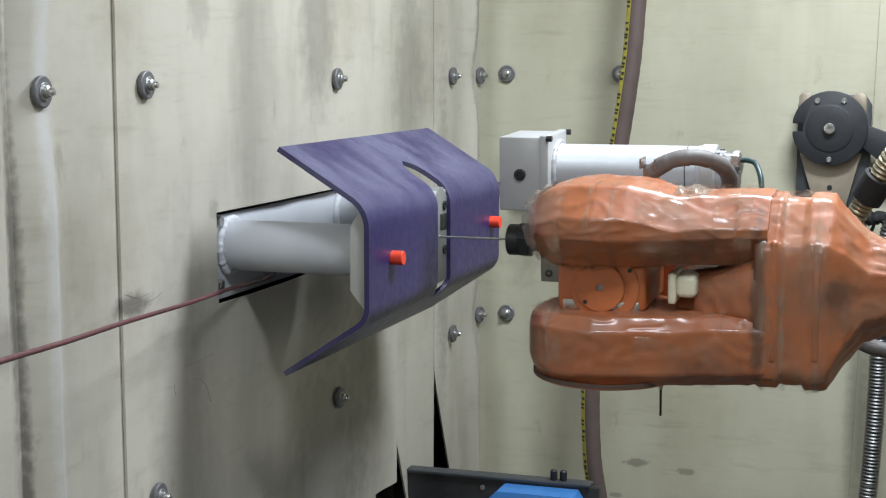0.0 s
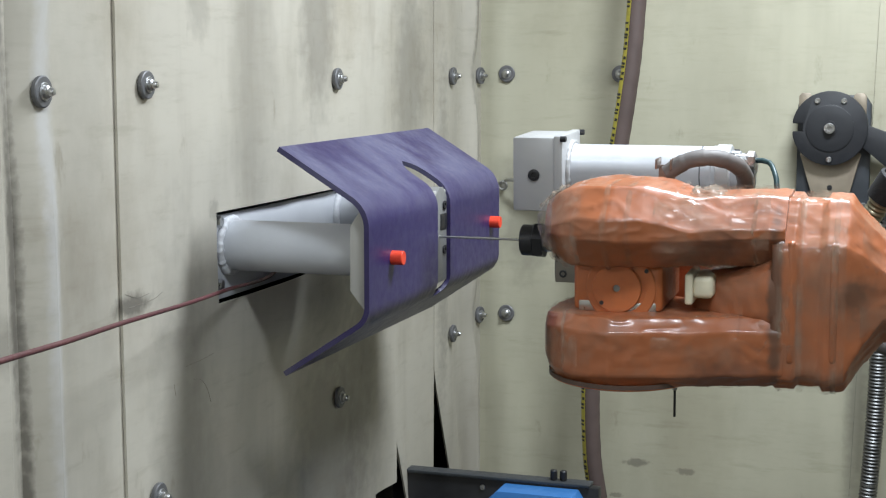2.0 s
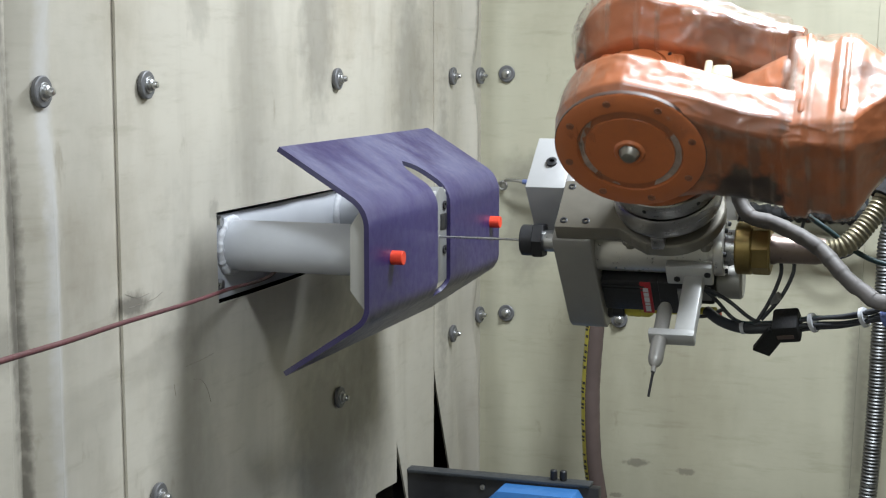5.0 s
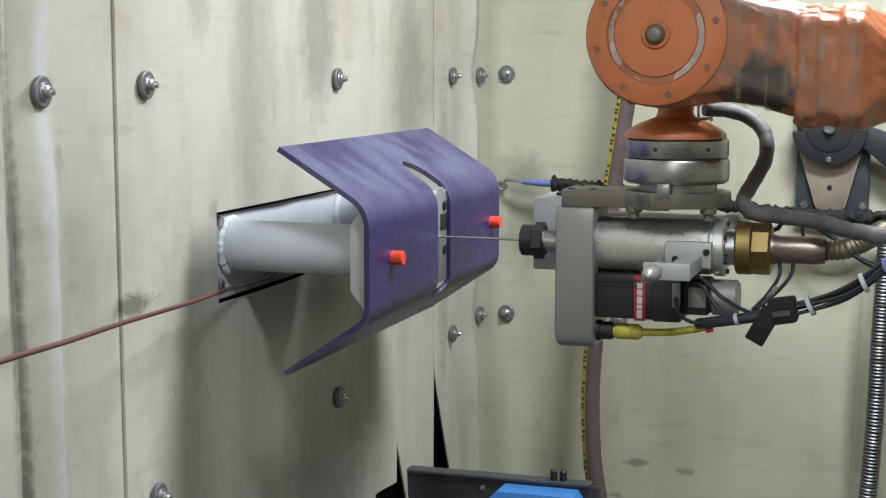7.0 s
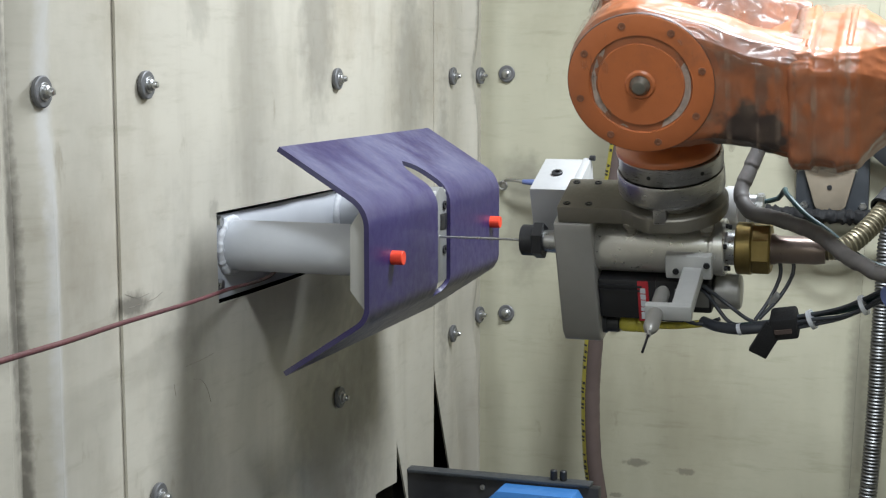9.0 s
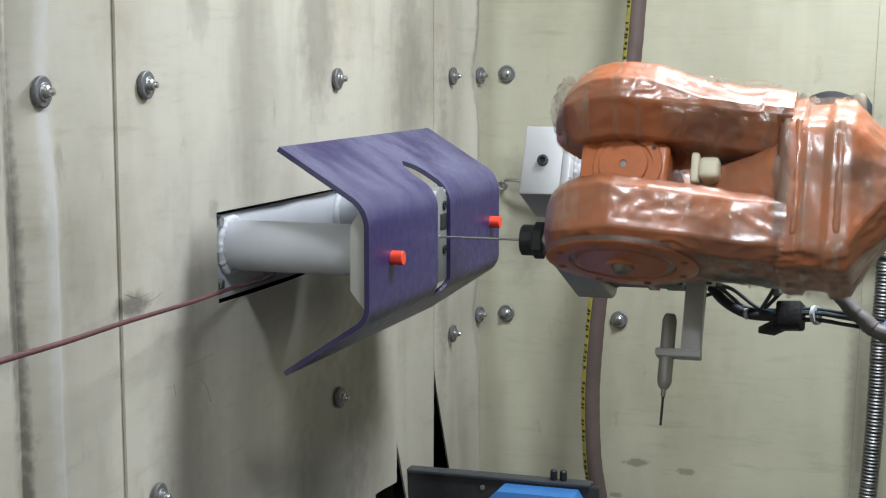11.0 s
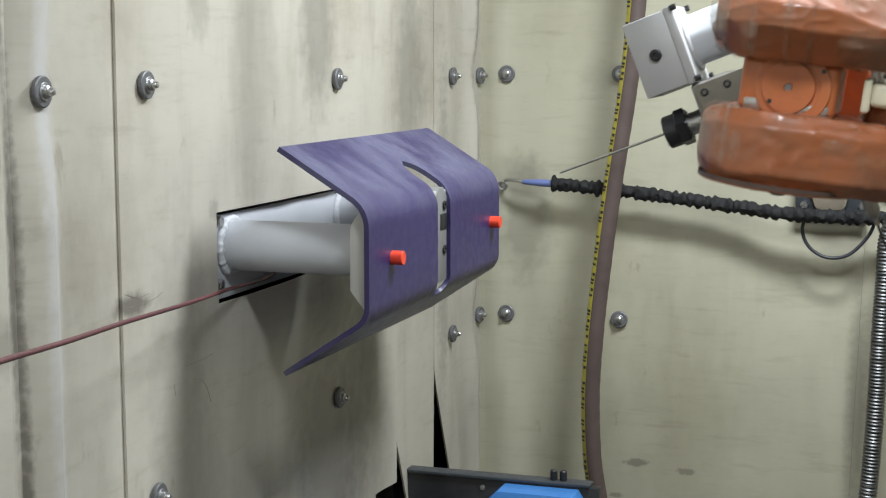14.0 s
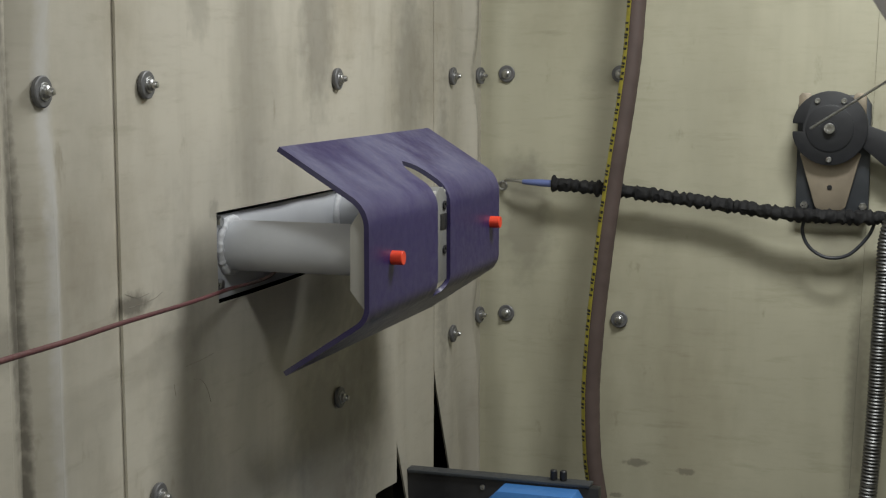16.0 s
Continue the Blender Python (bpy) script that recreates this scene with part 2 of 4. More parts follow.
ORANGE.node_tree.nodes["Principled BSDF"].inputs["Coat Roughness"].default_value = 0.13
creased(ORANGE, 6.5, 0.009, (0.21, 0.165, 0.135), 0.55)
SOOT_SHADE = (0.10, 0.09, 0.075)
# Marks on the side sheet; streaks near y 1.68 and 3.66 paint fold shade.
for c, r, a, soft, q in (((0, 1.686, 1.36), 0.024, 0.85, 1.0, (1, 2.3, 0.12)), ((0, 1.672, 1.70), 0.022, 0.65, 1.0, (1, 2.0, 0.2)), ((0, 1.697, 0.98), 0.020, 0.75, 1.0, (1, 3.2, 0.10)), ((0, 1.64, 1.24), 0.03, 0.4, 1.2, (1, 0.8, 1.2)), ((0.01, 3.66, 1.85), 0.020, 0.6, 1.0, (0.4, 2.2, 0.09)), ((0.01, 3.665, 1.25), 0.018, 0.4, 1.0, (0.4, 2.2, 0.09)), ((0, 2.68, 1.67), 0.06, 0.5, 1.0, (1, 1, 0.5)),
                         ((0, 1.972, 1.243), 0.022, 0.75, 0.9, (1, 0.6, 1.6)), ((0, 3.22, 1.56), 0.07, 0.45, 1.0, (1, 1, 0.4)), ((0, 2.20, 1.70), 0.03, 0.3, 0.9, (1, 1, 0.6)),
                         # Darker patches at y 2.72 to 2.93 lie below the workpiece.
                         ((0, 2.10, 1.00), 0.06, 0.3, 1.0, (1, 1, 0.25)), ((0, 2.24, 1.36), 0.014, 0.3, 0.8, (1, 1, 1)), ((0, 1.86, 1.30), 0.05, 0.12, 1.3, (1, 1.2, 0.18)), ((0, 2.17, 0.95), 0.05, 0.3, 1.3, (1, 1, 0.25)), ((0, 2.72, 0.80), 0.12, 0.45, 1.2, (1, 1, 0.5)), ((0, 2.93, 1.10), 0.05, 0.35, 1.2, (1, 1.2, 0.4)), ((0, 2.90, 0.98), 0.08, 0.4, 1.2, (1, 1, 0.4)), ((0, 2.40, 1.60), 0.05, 0.25, 1.3, (1, 1, 0.3)), ((0, 3.43, 1.2), 0.03, 0.4, 0.9, (1, 1, 0.1))):
    ragged_patch(SHEET, c, r, SOOT_SHADE, a, soft, q)
# Marks on the rear sheets; the streak at x 0.950 is painted fold shading.
for c, r, a, soft, q in (((0.095, 3.745, 1.31), 0.05, 0.26, 1.3, (1, 1, 1.3)), ((0.417, 3.745, 0.589), 0.020, 0.55, 0.5, (0.7, 1, 2.0)), ((0.543, 3.745, 0.576), 0.018, 0.5, 0.5, (0.8, 1, 2.0)), ((0.365, 3.745, 0.500), 0.012, 0.5, 0.5, (0.7, 1, 2.0)), ((0.950, 3.745, 0.772), 0.025, 0.45, 1.4, (1.6, 1, 0.16)),
                         # The patches at z 1.20 and 1.18 lie under the cable.
                         ((0.33, 3.745, 1.56), 0.03, 0.15, 0.9, (0.6, 1, 1)), ((0.12, 3.745, 1.20), 0.05, 0.4, 1.0, (1, 1, 0.5)), ((0.90, 3.745, 1.18), 0.05, 0.3, 1.0, (1, 1, 1))):
    ragged_patch(SHEET_BACK, c, r, SOOT_SHADE, a, soft, q)
# Paler bands: light on the fold's ridge put into the sheet's colour.
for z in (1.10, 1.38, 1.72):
    ragged_patch(SHEET, (0, 1.748, z), 0.026, (0.54, 0.54, 0.55), 0.28, 1.2, (1, 1.9, 0.10))
# Dark spot painted for the shade inside the forearm's bolt hole.
ragged_patch(ORANGE, (0.338, 0.0, 0.393), 0.02, (0.08, 0.045, 0.03), 0.7, 0.9)
ragged_patch(ORANGE, (-0.10, -0.09, 0.40), 0.03, (0.10, 0.06, 0.045), 0.6, 0.8)
# Darker brown at the prongs' edges and along the crossbar's inner joint.
ragged_patch(ORANGE, (0.14, 0.05, 0.42), 0.03, (0.10, 0.05, 0.035), 0.7, 0.8, (0.5, 1, 1))
ragged_patch(ORANGE, (0.16, -0.13, 0.41), 0.03, (0.10, 0.05, 0.035), 0.6, 0.8, (0.5, 1, 1))
ragged_patch(ORANGE, (0.228, 0.0, 0.40), 0.03, (0.06, 0.045, 0.035), 0.7, 0.6, (3, 0.25, 1))
ragged_patch(ORANGE, (0.170, -0.138, 0.268), 0.058, (0.022, 0.018, 0.017), 0.97, 0.3)
ragged_patch(ORANGE, (0.185, -0.138, 0.345), 0.016, (0.10, 0.065, 0.05), 0.6, 0.6, (1.6, 1, 0.5))
ragged_patch(ORANGE, (0.125, -0.138, 0.245), 0.030, (0.05, 0.03, 0.02))


# ---- mesh helpers ----
def finish(bm, angle=38):
    bm.normal_update()
    lim = radians(angle)
    for f in bm.faces:
        f.smooth = True
    for e in bm.edges:
        if len(e.link_faces) == 2 and e.calc_face_angle(0) > lim:
            e.smooth = False


def part(name, bm, mat, parent=None, label="", angle=38):
    finish(bm, angle)
    me = bpy.data.meshes.new(name)
    bm.to_mesh(me)
    bm.free()
    me.materials.append(mat)
    ob = new(name, me)
    if parent:
        ob.parent = parent
    if label:
        ob["label"] = label
    return ob


def thing(name, m, label, category, group="", kind=""):
    ob = new(name)
    ob.empty_display_size = 0.05
    ob.matrix_world = m
    return tagged(ob, label, category, group, kind)


def bevel(bm, verts, width, seg=2, angle=30):
    if width <= 0:
        return
    vs = set(verts)
    edges = [e for e in bm.edges if e.verts[0] in vs and e.verts[1] in vs and len(e.link_faces) == 2 and e.calc_face_angle(0) > radians(angle)]
    bmesh.ops.bevel(bm, geom=edges, offset=width, segments=seg, affect="EDGES", profile=0.5, clamp_overlap=True)


def box(bm, lo, hi, w=0.0, m=None, seg=2):
    lo, hi = Vector(lo), Vector(hi)
    t = Matrix.Translation((lo + hi) / 2) @ Matrix.Diagonal((*(hi - lo), 1))
    r = bmesh.ops.create_cube(bm, size=1, matrix=(m @ t) if m else t)
    bm.normal_update()
    bevel(bm, r["verts"], w, seg)
    return bm


def along(p0, p1):
    p0, p1 = Vector(p0), Vector(p1)
    return Matrix.Translation(p0) @ (p1 - p0).to_track_quat("Z", "Y").to_matrix().to_4x4(), (p1 - p0).length


def lathe(bm, m, profile, n=32, spin=0.0):
    """Rings of (radius, height) about the z axis of m; a radius of 0 closes the end."""
    rings = []
    for r, h in profile:
        if r <= 1e-6:
            rings.append([bm.verts.new(m @ Vector((0, 0, h)))])
        else:
            rings.append([bm.verts.new(m @ Vector((r * math.cos(spin + 2 * math.pi * i / n), r * math.sin(spin + 2 * math.pi * i / n), h))) for i in range(n)])
    for a, b in zip(rings, rings[1:]):
        for i in range(n):
            j = (i + 1) % n
            f = [a[i % len(a)], a[j % len(a)], b[j % len(b)], b[i % len(b)]]
            u = []
            for v in f:
                if v not in u:
                    u.append(v)
            if len(u) > 2:
                bm.faces.new(u)
    return bm


def cyl(bm, p0, p1, r0, r1=None, n=28, w=0.0, spin=0.0):
    r1 = r0 if r1 is None else r1
    m, h = along(p0, p1)
    prof = [(0, 0), (r0 - w, 0), (r0, w), (r1, h - w), (r1 - w, h), (0, h)] if w else [(0, 0), (r0, 0), (r1, h), (0, h)]
    return lathe(bm, m, prof, n, spin)


def curve_points(points, step):
    """A smooth line through the points."""
    ps = [Vector(p) for p in points]
    ps = [ps[0] * 2 - ps[1]] + ps + [ps[-1] * 2 - ps[-2]]
    out = []
    for a, b, c, d in zip(ps, ps[1:], ps[2:], ps[3:]):
        k = max(2, int((c - b).length / step))
        for i in range(k):
            t = i / k
            out.append(0.5 * (2 * b + (c - a) * t + (2 * a - 5 * b + 4 * c - d) * t * t + (3 * b - a - 3 * c + d) * t ** 3))
    out.append(ps[-2])
    return out


def sweep(bm, points, radius, step=0.015, n=14):
    """A tube along a smooth line; radius is a number or a function of the length along it."""
    ps = curve_points(points, step)
    side = Vector((0, 0, 1)) if abs((ps[1] - ps[0]).normalized().z) < 0.9 else Vector((1, 0, 0))
    rings, s = [], 0.0
    for i, p in enumerate(ps):
        d = (ps[min(i + 1, len(ps) - 1)] - ps[max(i - 1, 0)]).normalized()
        side = (side - d * side.dot(d)).normalized()
        up = d.cross(side)
        if i:
            s += (p - ps[i - 1]).length
        r = radius(s) if callable(radius) else radius
        rings.append([bm.verts.new(p + r * (math.cos(2 * math.pi * k / n) * side + math.sin(2 * math.pi * k / n) * up)) for k in range(n)])
    for a, b in zip(rings, rings[1:]):
        for k in range(n):
            bm.faces.new((a[k], a[(k + 1) % n], b[(k + 1) % n], b[k]))
    bm.faces.new(rings[0][::-1])
    bm.faces.new(rings[-1])
    return bm


def prism(bm, poly, axis, lo, hi, w=0.0, seg=2):
    """A polygon pushed along an axis; its points are given in the other two axes in order."""
    def at(p, h):
        c = list(p)
        c.insert(axis, h)
        return Vector(c)
    a = [bm.verts.new(at(p, lo)) for p in poly]
    b = [bm.verts.new(at(p, hi)) for p in poly]
    bm.faces.new(a)
    bm.faces.new(b[::-1])
    k = len(poly)
    for i in range(k):
        bm.faces.new((a[i], b[i], b[(i + 1) % k], a[(i + 1) % k]))
    bmesh.ops.recalc_face_normals(bm, faces=bm.faces[:])
    bevel(bm, a + b, w, seg)
    return bm


def chamfered(hy, hz, c, n, d):
    """Even steps round a rectangle with its corners cut by c, or by d on the side of lower y."""
    pts = [(hy, -hz + c), (hy, hz - c), (hy - c, hz), (-hy + d, hz), (-hy, hz - d), (-hy, -hz + d), (-hy + d, -hz), (hy - c, -hz)]
    out = []
    for (a, b), (d, e) in zip(pts, pts[1:] + pts[:1]):
        for i in range(n // 8):
            t = i / (n // 8)
            out.append((a + (d - a) * t, b + (e - b) * t))
    return out


def loft(bm, sections, n=44, wrinkle=0.0, freq=18.0, seed=0.0):
    """Sections (x, yc, zc, half y, half z, squareness or minus the chamfer) along x, with a wrinkled skin."""
    rings = []
    for x, yc, zc, hy, hz, p, *other in sections:
        ring = []
        most = 0.9 * min(hy, hz)
        flat = chamfered(hy, hz, min(-p, most), n, min(other[0] if other else -p, most)) if p < 0 else None
        for i in range(n):
            a = 2 * math.pi * i / n
            c, s = math.cos(a), math.sin(a)
            if flat:
                v = Vector((x, yc + flat[i][0], zc + flat[i][1]))
            else:
                v = Vector((x, yc + hy * math.copysign(abs(c) ** (2 / p), c), zc + hz * math.copysign(abs(s) ** (2 / p), s)))
            if wrinkle:
                out = Vector((0, c, s))
                q = v * freq + Vector((seed, seed * 2, 0))
                ridge = 1 - 2 * abs(noise.noise(Vector((q.x * 1.2, q.y * 2.6, q.z * 2.6))))
                v += out * wrinkle * (0.8 * noise.noise(q * 0.8) + 0.75 * ridge ** 3 + 0.10 * noise.noise(q * 4.1) - 0.3)
            ring.append(bm.verts.new(v))
        rings.append(ring)
    for a, b in zip(rings, rings[1:]):
        for k in range(n):
            bm.faces.new((a[k], b[k], b[(k + 1) % n], a[(k + 1) % n]))
    bm.faces.new(rings[0])
    bm.faces.new(rings[-1][::-1])
    bmesh.ops.recalc_face_normals(bm, faces=bm.faces[:])
    return bm


def densify(keys, step):
    """Sections between the given ones, blended smoothly."""
    out = []
    for a, b in zip(keys, keys[1:]):
        k = max(1, int(abs(b[0] - a[0]) / step))
        for i in range(k):
            t = i / k
            out.append(tuple(u + (v - u) * t for u, v in zip(a, b)))
    out.append(keys[-1])
    return out


def hex_bolt(bm, m, r, h):
    """A bolt head standing on the xy plane of m."""
    lathe(bm, m, [(r, 0), (r, h * 0.8), (r * 0.86, h), (0, h)], 6)


def socket_bolt(bm, m, r, h):
    lathe(bm, m, [(r, 0), (r, h * 0.9), (r * 0.9, h), (r * 0.5, h), (r * 0.45, h * 0.35), (0, h * 0.35)], 16)


# ---- the room ----
def steps(lo, hi, n):
    return [lo + (hi - lo) * i / n for i in range(n + 1)]


def sheet(name, us, zs, shape, mat, label, hole=None, thick=0.0045):
    """A hanging sheet: shape(u, z) gives its face; hole(u, z) is true where it is cut away."""
    bm = bmesh.new()
    grid = [[bm.verts.new(shape(u, z)) for z in zs] for u in us]
    for i in range(len(us) - 1):
        for k in range(len(zs) - 1):
            if hole and hole((us[i] + us[i + 1]) / 2, (zs[k] + zs[k + 1]) / 2):
                continue
            bm.faces.new((grid[i][k], grid[i + 1][k], grid[i + 1][k + 1], grid[i][k + 1]))
    bmesh.ops.delete(bm, geom=[v for v in bm.verts if not v.link_faces], context="VERTS")
    bmesh.ops.recalc_face_normals(bm, faces=bm.faces[:])
    bm.normal_update()
    if sum(f.normal.x - f.normal.y for f in bm.faces) < 0:
        bmesh.ops.reverse_faces(bm, faces=bm.faces[:])
        bm.normal_update()
    bmesh.ops.solidify(bm, geom=bm.faces[:], thickness=thick)
    bmesh.ops.recalc_face_normals(bm, faces=bm.faces[:])
    return bm


def bump_at(v, c, w):
    return math.exp(-((v - c) / w) ** 2)


def left_face(y, z):
    x = 0.004 * noise.noise(Vector((y * 3.1, z * 0.9, 0))) + 0.0025 * noise.noise(Vector((y * 9, z * 2.2, 4)))
    x += 0.018 * bump_at(y, 1.742, 0.030) * (1 - 0.92 * bump_at(z, 1.561, 0.10)) - 0.018 * bump_at(y, 1.684, 0.022) + 0.010 * bump_at(y, 1.640, 0.03)
    x += 0.010 * bump_at(y, 3.10, 0.06) * min(1, max(0, (1.25 - z) / 0.5))
    return Vector((x, y, z))


def tucked(y, z):
    """The same face, slipping behind its neighbour at the edge."""
    p = left_face(y, z)
    p.x -= 0.0055 * min(1, max(0, (y - 1.86) / 0.08))
    return p


def back_face(x, z):
    y = 3.745 - 0.004 * noise.noise(Vector((x * 3.0, z * 1.1, 9))) - 0.002 * noise.noise(Vector((x * 8, z * 2, 2)))
    y -= 0.010 * bump_at(x, 0.045, 0.03) + 0.014 * bump_at(x, 0.085, 0.028) * min(1, max(0, (1.0 - z) / 0.25))
    return Vector((x, y, z))


def seam(z):
    """The slanting joint of the two rear sheets."""
    return 0.953 + 0.028 * (z - 1.0)


def back_near(u, z):
    p = back_face(-0.06 + (u + 0.06) * (seam(z) + 0.06) / 1.02, z)
    p.y += 0.006 * max(0, 1 - (seam(z) - p.x) / 0.08)
    return p


def back_far(u, z):
    return back_face(seam(z) + 0.0006 + u, z)


def corner_face(u, z):
    """The strip that rounds the corner: u runs along the side wall, then bends forward."""
    y = 3.395 + u
    x = -0.001 + 0.005 * math.sin(u * 26) + 0.004 * noise.noise(Vector((u * 7, z * 1.4, 3)))
    x += 0.019 * bump_at(u, 0.262, 0.030) * (1 - 0.9 * bump_at(z, 1.565, 0.07)) * (1 - 0.9 * bump_at(z, 0.95, 0.07))
    if z < 0.86:
        y += max(0, 0.30 - u) / 0.306 * (0.86 - z) * 0.43
    return Vector((x, y, z))


# Near-black backing: the shade in the sheets' gaps is put into its colour.
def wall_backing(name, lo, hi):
    tagged(part(name, box(bmesh.new(), lo, hi), DARK), kind="structure", label="wall behind hanging blast sheets, black for the shade in their gaps", category="wall")
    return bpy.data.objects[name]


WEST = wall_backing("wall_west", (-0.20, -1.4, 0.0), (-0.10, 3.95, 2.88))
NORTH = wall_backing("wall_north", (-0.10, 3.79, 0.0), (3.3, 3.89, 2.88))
# Unseen walls added to close the room; cream raises the bounced light.
for nm, lo, hi in (("wall_east", (3.3, -1.4, 0), (3.4, 3.95, 2.88)), ("wall_south", (-0.1, -1.5, 0), (3.3, -1.4, 2.88))):
    tagged(part(nm, box(bmesh.new(), lo, hi), SHEET_BACK), kind="structure", label="unseen wall closing the blast room, cream to bounce light", category="wall")
tagged(part("floor", box(bmesh.new(), (-0.2, -1.5, -0.1), (3.4, 3.95, 0)), CONCRETE), kind="structure", label="grey concrete floor", category="floor")
tagged(part("ceiling", box(bmesh.new(), (-0.2, -1.5, 2.88), (3.4, 3.95, 2.98)), CEILING), kind="structure", label="pale painted steel ceiling", category="ceiling")

HY0, HY1, HZ0, HZ1 = 2.250, 2.96, 1.202, 1.354
part("sheet", sheet("a", steps(-1.35, 1.975, 130), steps(0.02, 2.86, 36), tucked, SHEET, ""), SHEET, WEST, "cream sooty urethane sheet with fold light and shade painted on")


def holed(y, z):
    p = left_face(y, z)
    if HY0 - 0.02 < y < HY1 + 0.02:
        if abs(z - HZ0) < 0.001:
            p.z += 0.02 * (y - HY0) / 0.7
        p.x += 0.026 * bump_at(z, HZ0 - 0.04, 0.09) * math.sin(math.pi * (y - HY0 + 0.02) / 0.75)
    return p


ys_ = steps(1.942, HY0, 12) + steps(HY0, HY1, 30)[1:] + steps(HY1, 3.085, 6)[1:]
zs_ = steps(0.02, 0.678, 14) + steps(0.678, HZ0, 14)[1:] + steps(HZ0, HZ1, 4)[1:] + steps(HZ1, 2.86, 32)[1:]
part("sheet", sheet("b", ys_, zs_, holed, SHEET, "", lambda y, z: (HY0 < y < HY1 and HZ0 < z < HZ1) or (y > 2.99 and z < 0.678)), SHEET, WEST,
     "cream urethane sheet cut open round a fixture")


def tongue(y, z):
    p = left_face(y, z)
    p.x -= 0.006
    if z < 0.80:
        p.y += max(0, (3.20 - y) / 0.115) * (0.80 - z) * 0.45
    return p


part("sheet", sheet("c", steps(3.0855, 3.3855, 18), steps(0.02, 2.86, 60), tongue, SHEET, ""), SHEET, WEST)
part("sheet", sheet("d", steps(-0.013, 0.362, 48), steps(0.02, 2.86, 60), corner_face, SHEET, ""), SHEET, WEST)
part("sheet", sheet("e", steps(-0.06, 0.96, 48), steps(0.02, 2.86, 40), back_near, SHEET_BACK, ""), SHEET_BACK, NORTH, "yellowed urethane sheet")
part("sheet", sheet("f", steps(0.0, 2.30, 60), steps(0.02, 2.86, 30), back_far, SHEET_BACK, ""), SHEET_BACK, NORTH, "yellowed urethane sheet")


def scratch(points, parent):
    """A thin dark scuff line lying on the side wall's sheet."""
    pts = [left_face(y, z) + Vector((0.0002, 0, 0)) for y, z in points]
    part("scuff", sweep(bmesh.new(), pts, 0.00035, 0.01, 6), SCUFF, parent, "dark scuff line")


for pts in (((2.155, 1.095), (2.185, 1.088), (2.205, 1.068), (2.215, 1.045)), ((2.13, 1.12), (2.22, 1.123), (2.34, 1.140), (2.44, 1.146)), ((1.95, 1.262), (1.985, 1.252), (2.02, 1.254)),
            ((1.96, 1.24), (2.03, 1.243), (2.06, 1.25)), ((2.09, 1.10), (2.095, 1.08))):
    scratch(pts, bpy.data.objects["sheet.001"])


def sheet_fastener(m):
    ob = thing("washer_fastener", m, "grey steel fender washer with acorn nut on sheet", "wall fastener", "sheet fasteners")
    part("washer", lathe(bmesh.new(), Matrix(), [(0, -0.002), (0.0205, -0.002), (0.0212, 0), (0.0212, 0.0042), (0.0195, 0.0056), (0, 0.0056)], 32), WASHBASE, ob)
    part("inner_washer", lathe(bmesh.new(), Matrix.Translation((0, 0, 0.0056)), [(0, 0), (0.0125, 0), (0.0125, 0.0012), (0.0118, 0.0018), (0, 0.0018)], 28), WASHER, ob)
    part("nut", lathe(bmesh.new(), Matrix.Translation((0, 0, 0.0072)), [(0.0088, 0), (0.0088, 0.005), (0.007, 0.0065), (0.0058, 0.007), (0.0055, 0.011), (0.004, 0.0135), (0, 0.0142)], 18), STEEL, ob, "bright acorn nut")
    return ob


EASTWARD, SOUTHWARD = pose(0, 0, 0, 0, 90, 0), pose(0, 0, 0, 90, 0, 0)
FAST = [(Matrix.Translation(left_face(y, z) + Vector((0.004, 0, 0))) @ EASTWARD) for y, z in ((1.741, 1.561), (2.020, 1.566), (2.766, 1.567), (2.764, 0.937), (2.024, 0.939))]
FAST += [(Matrix.Translation((0.010, y, z)) @ EASTWARD) for y, z in ((3.482, 1.566), (3.482, 0.944))]
FAST += [(Matrix.Translation((0.010, y, z)) @ pose(0, 0, 0, 0, 90, -12)) for y, z in ((3.705, 1.565), (3.705, 0.955))]
FAST += [(Matrix.Translation(back_face(x, z) - Vector((0, 0.004, 0))) @ SOUTHWARD) for x, z in ((0.072, 1.570), (0.362, 1.570), (0.074, 0.958), (0.368, 0.956))]
first = sheet_fastener(FAST[0])
for m in FAST[1:]:
    copy_thing(first, m @ pose(0, 0, 0, 0, 0, random.uniform(0, 60)))

# ---- the fixture that carries the workpiece ----
fixture = thing("work_fixture", Matrix(), "light grey painted steel fixture with two welded tubes", "fixture")
part("mounting_plate", box(bmesh.new(), (-0.024, 2.235, 1.2055), (-0.012, 2.98, 1.3475), 0.002), GREYPAINT, fixture)
for y, z in ((2.318, 1.293), (2.828, 1.302)):
    part("tube", cyl(bmesh.new(), (-0.012, y, z), (0.228, y, z), 0.0425, n=40), GREYPAINT, fixture)
    ring = [(-0.008, y + 0.0445 * math.cos(a), z + 0.0445 * math.sin(a)) for a in steps(0, 2 * math.pi, 24)]
    bm = sweep(bmesh.new(), ring, lambda q: 0.0070 + 0.0022 * noise.noise(Vector((q * 120, y, 0))) + 0.0008 * noise.noise(Vector((q * 330, y, 4))), 0.0016, 12)
    part("weld", bm, WELD, fixture, "rough weld bead")
backing = prism(bmesh.new(), [(0.2405, 1.238), (0.2410, 1.342), (0.2614, 1.371), (0.2715, 1.371), (0.2715, 1.203), (0.2679, 1.203)], 1, 2.232, 2.925, 0.002)
part("backing_plate", backing, BLOCK, fixture, "bare metal backing block")
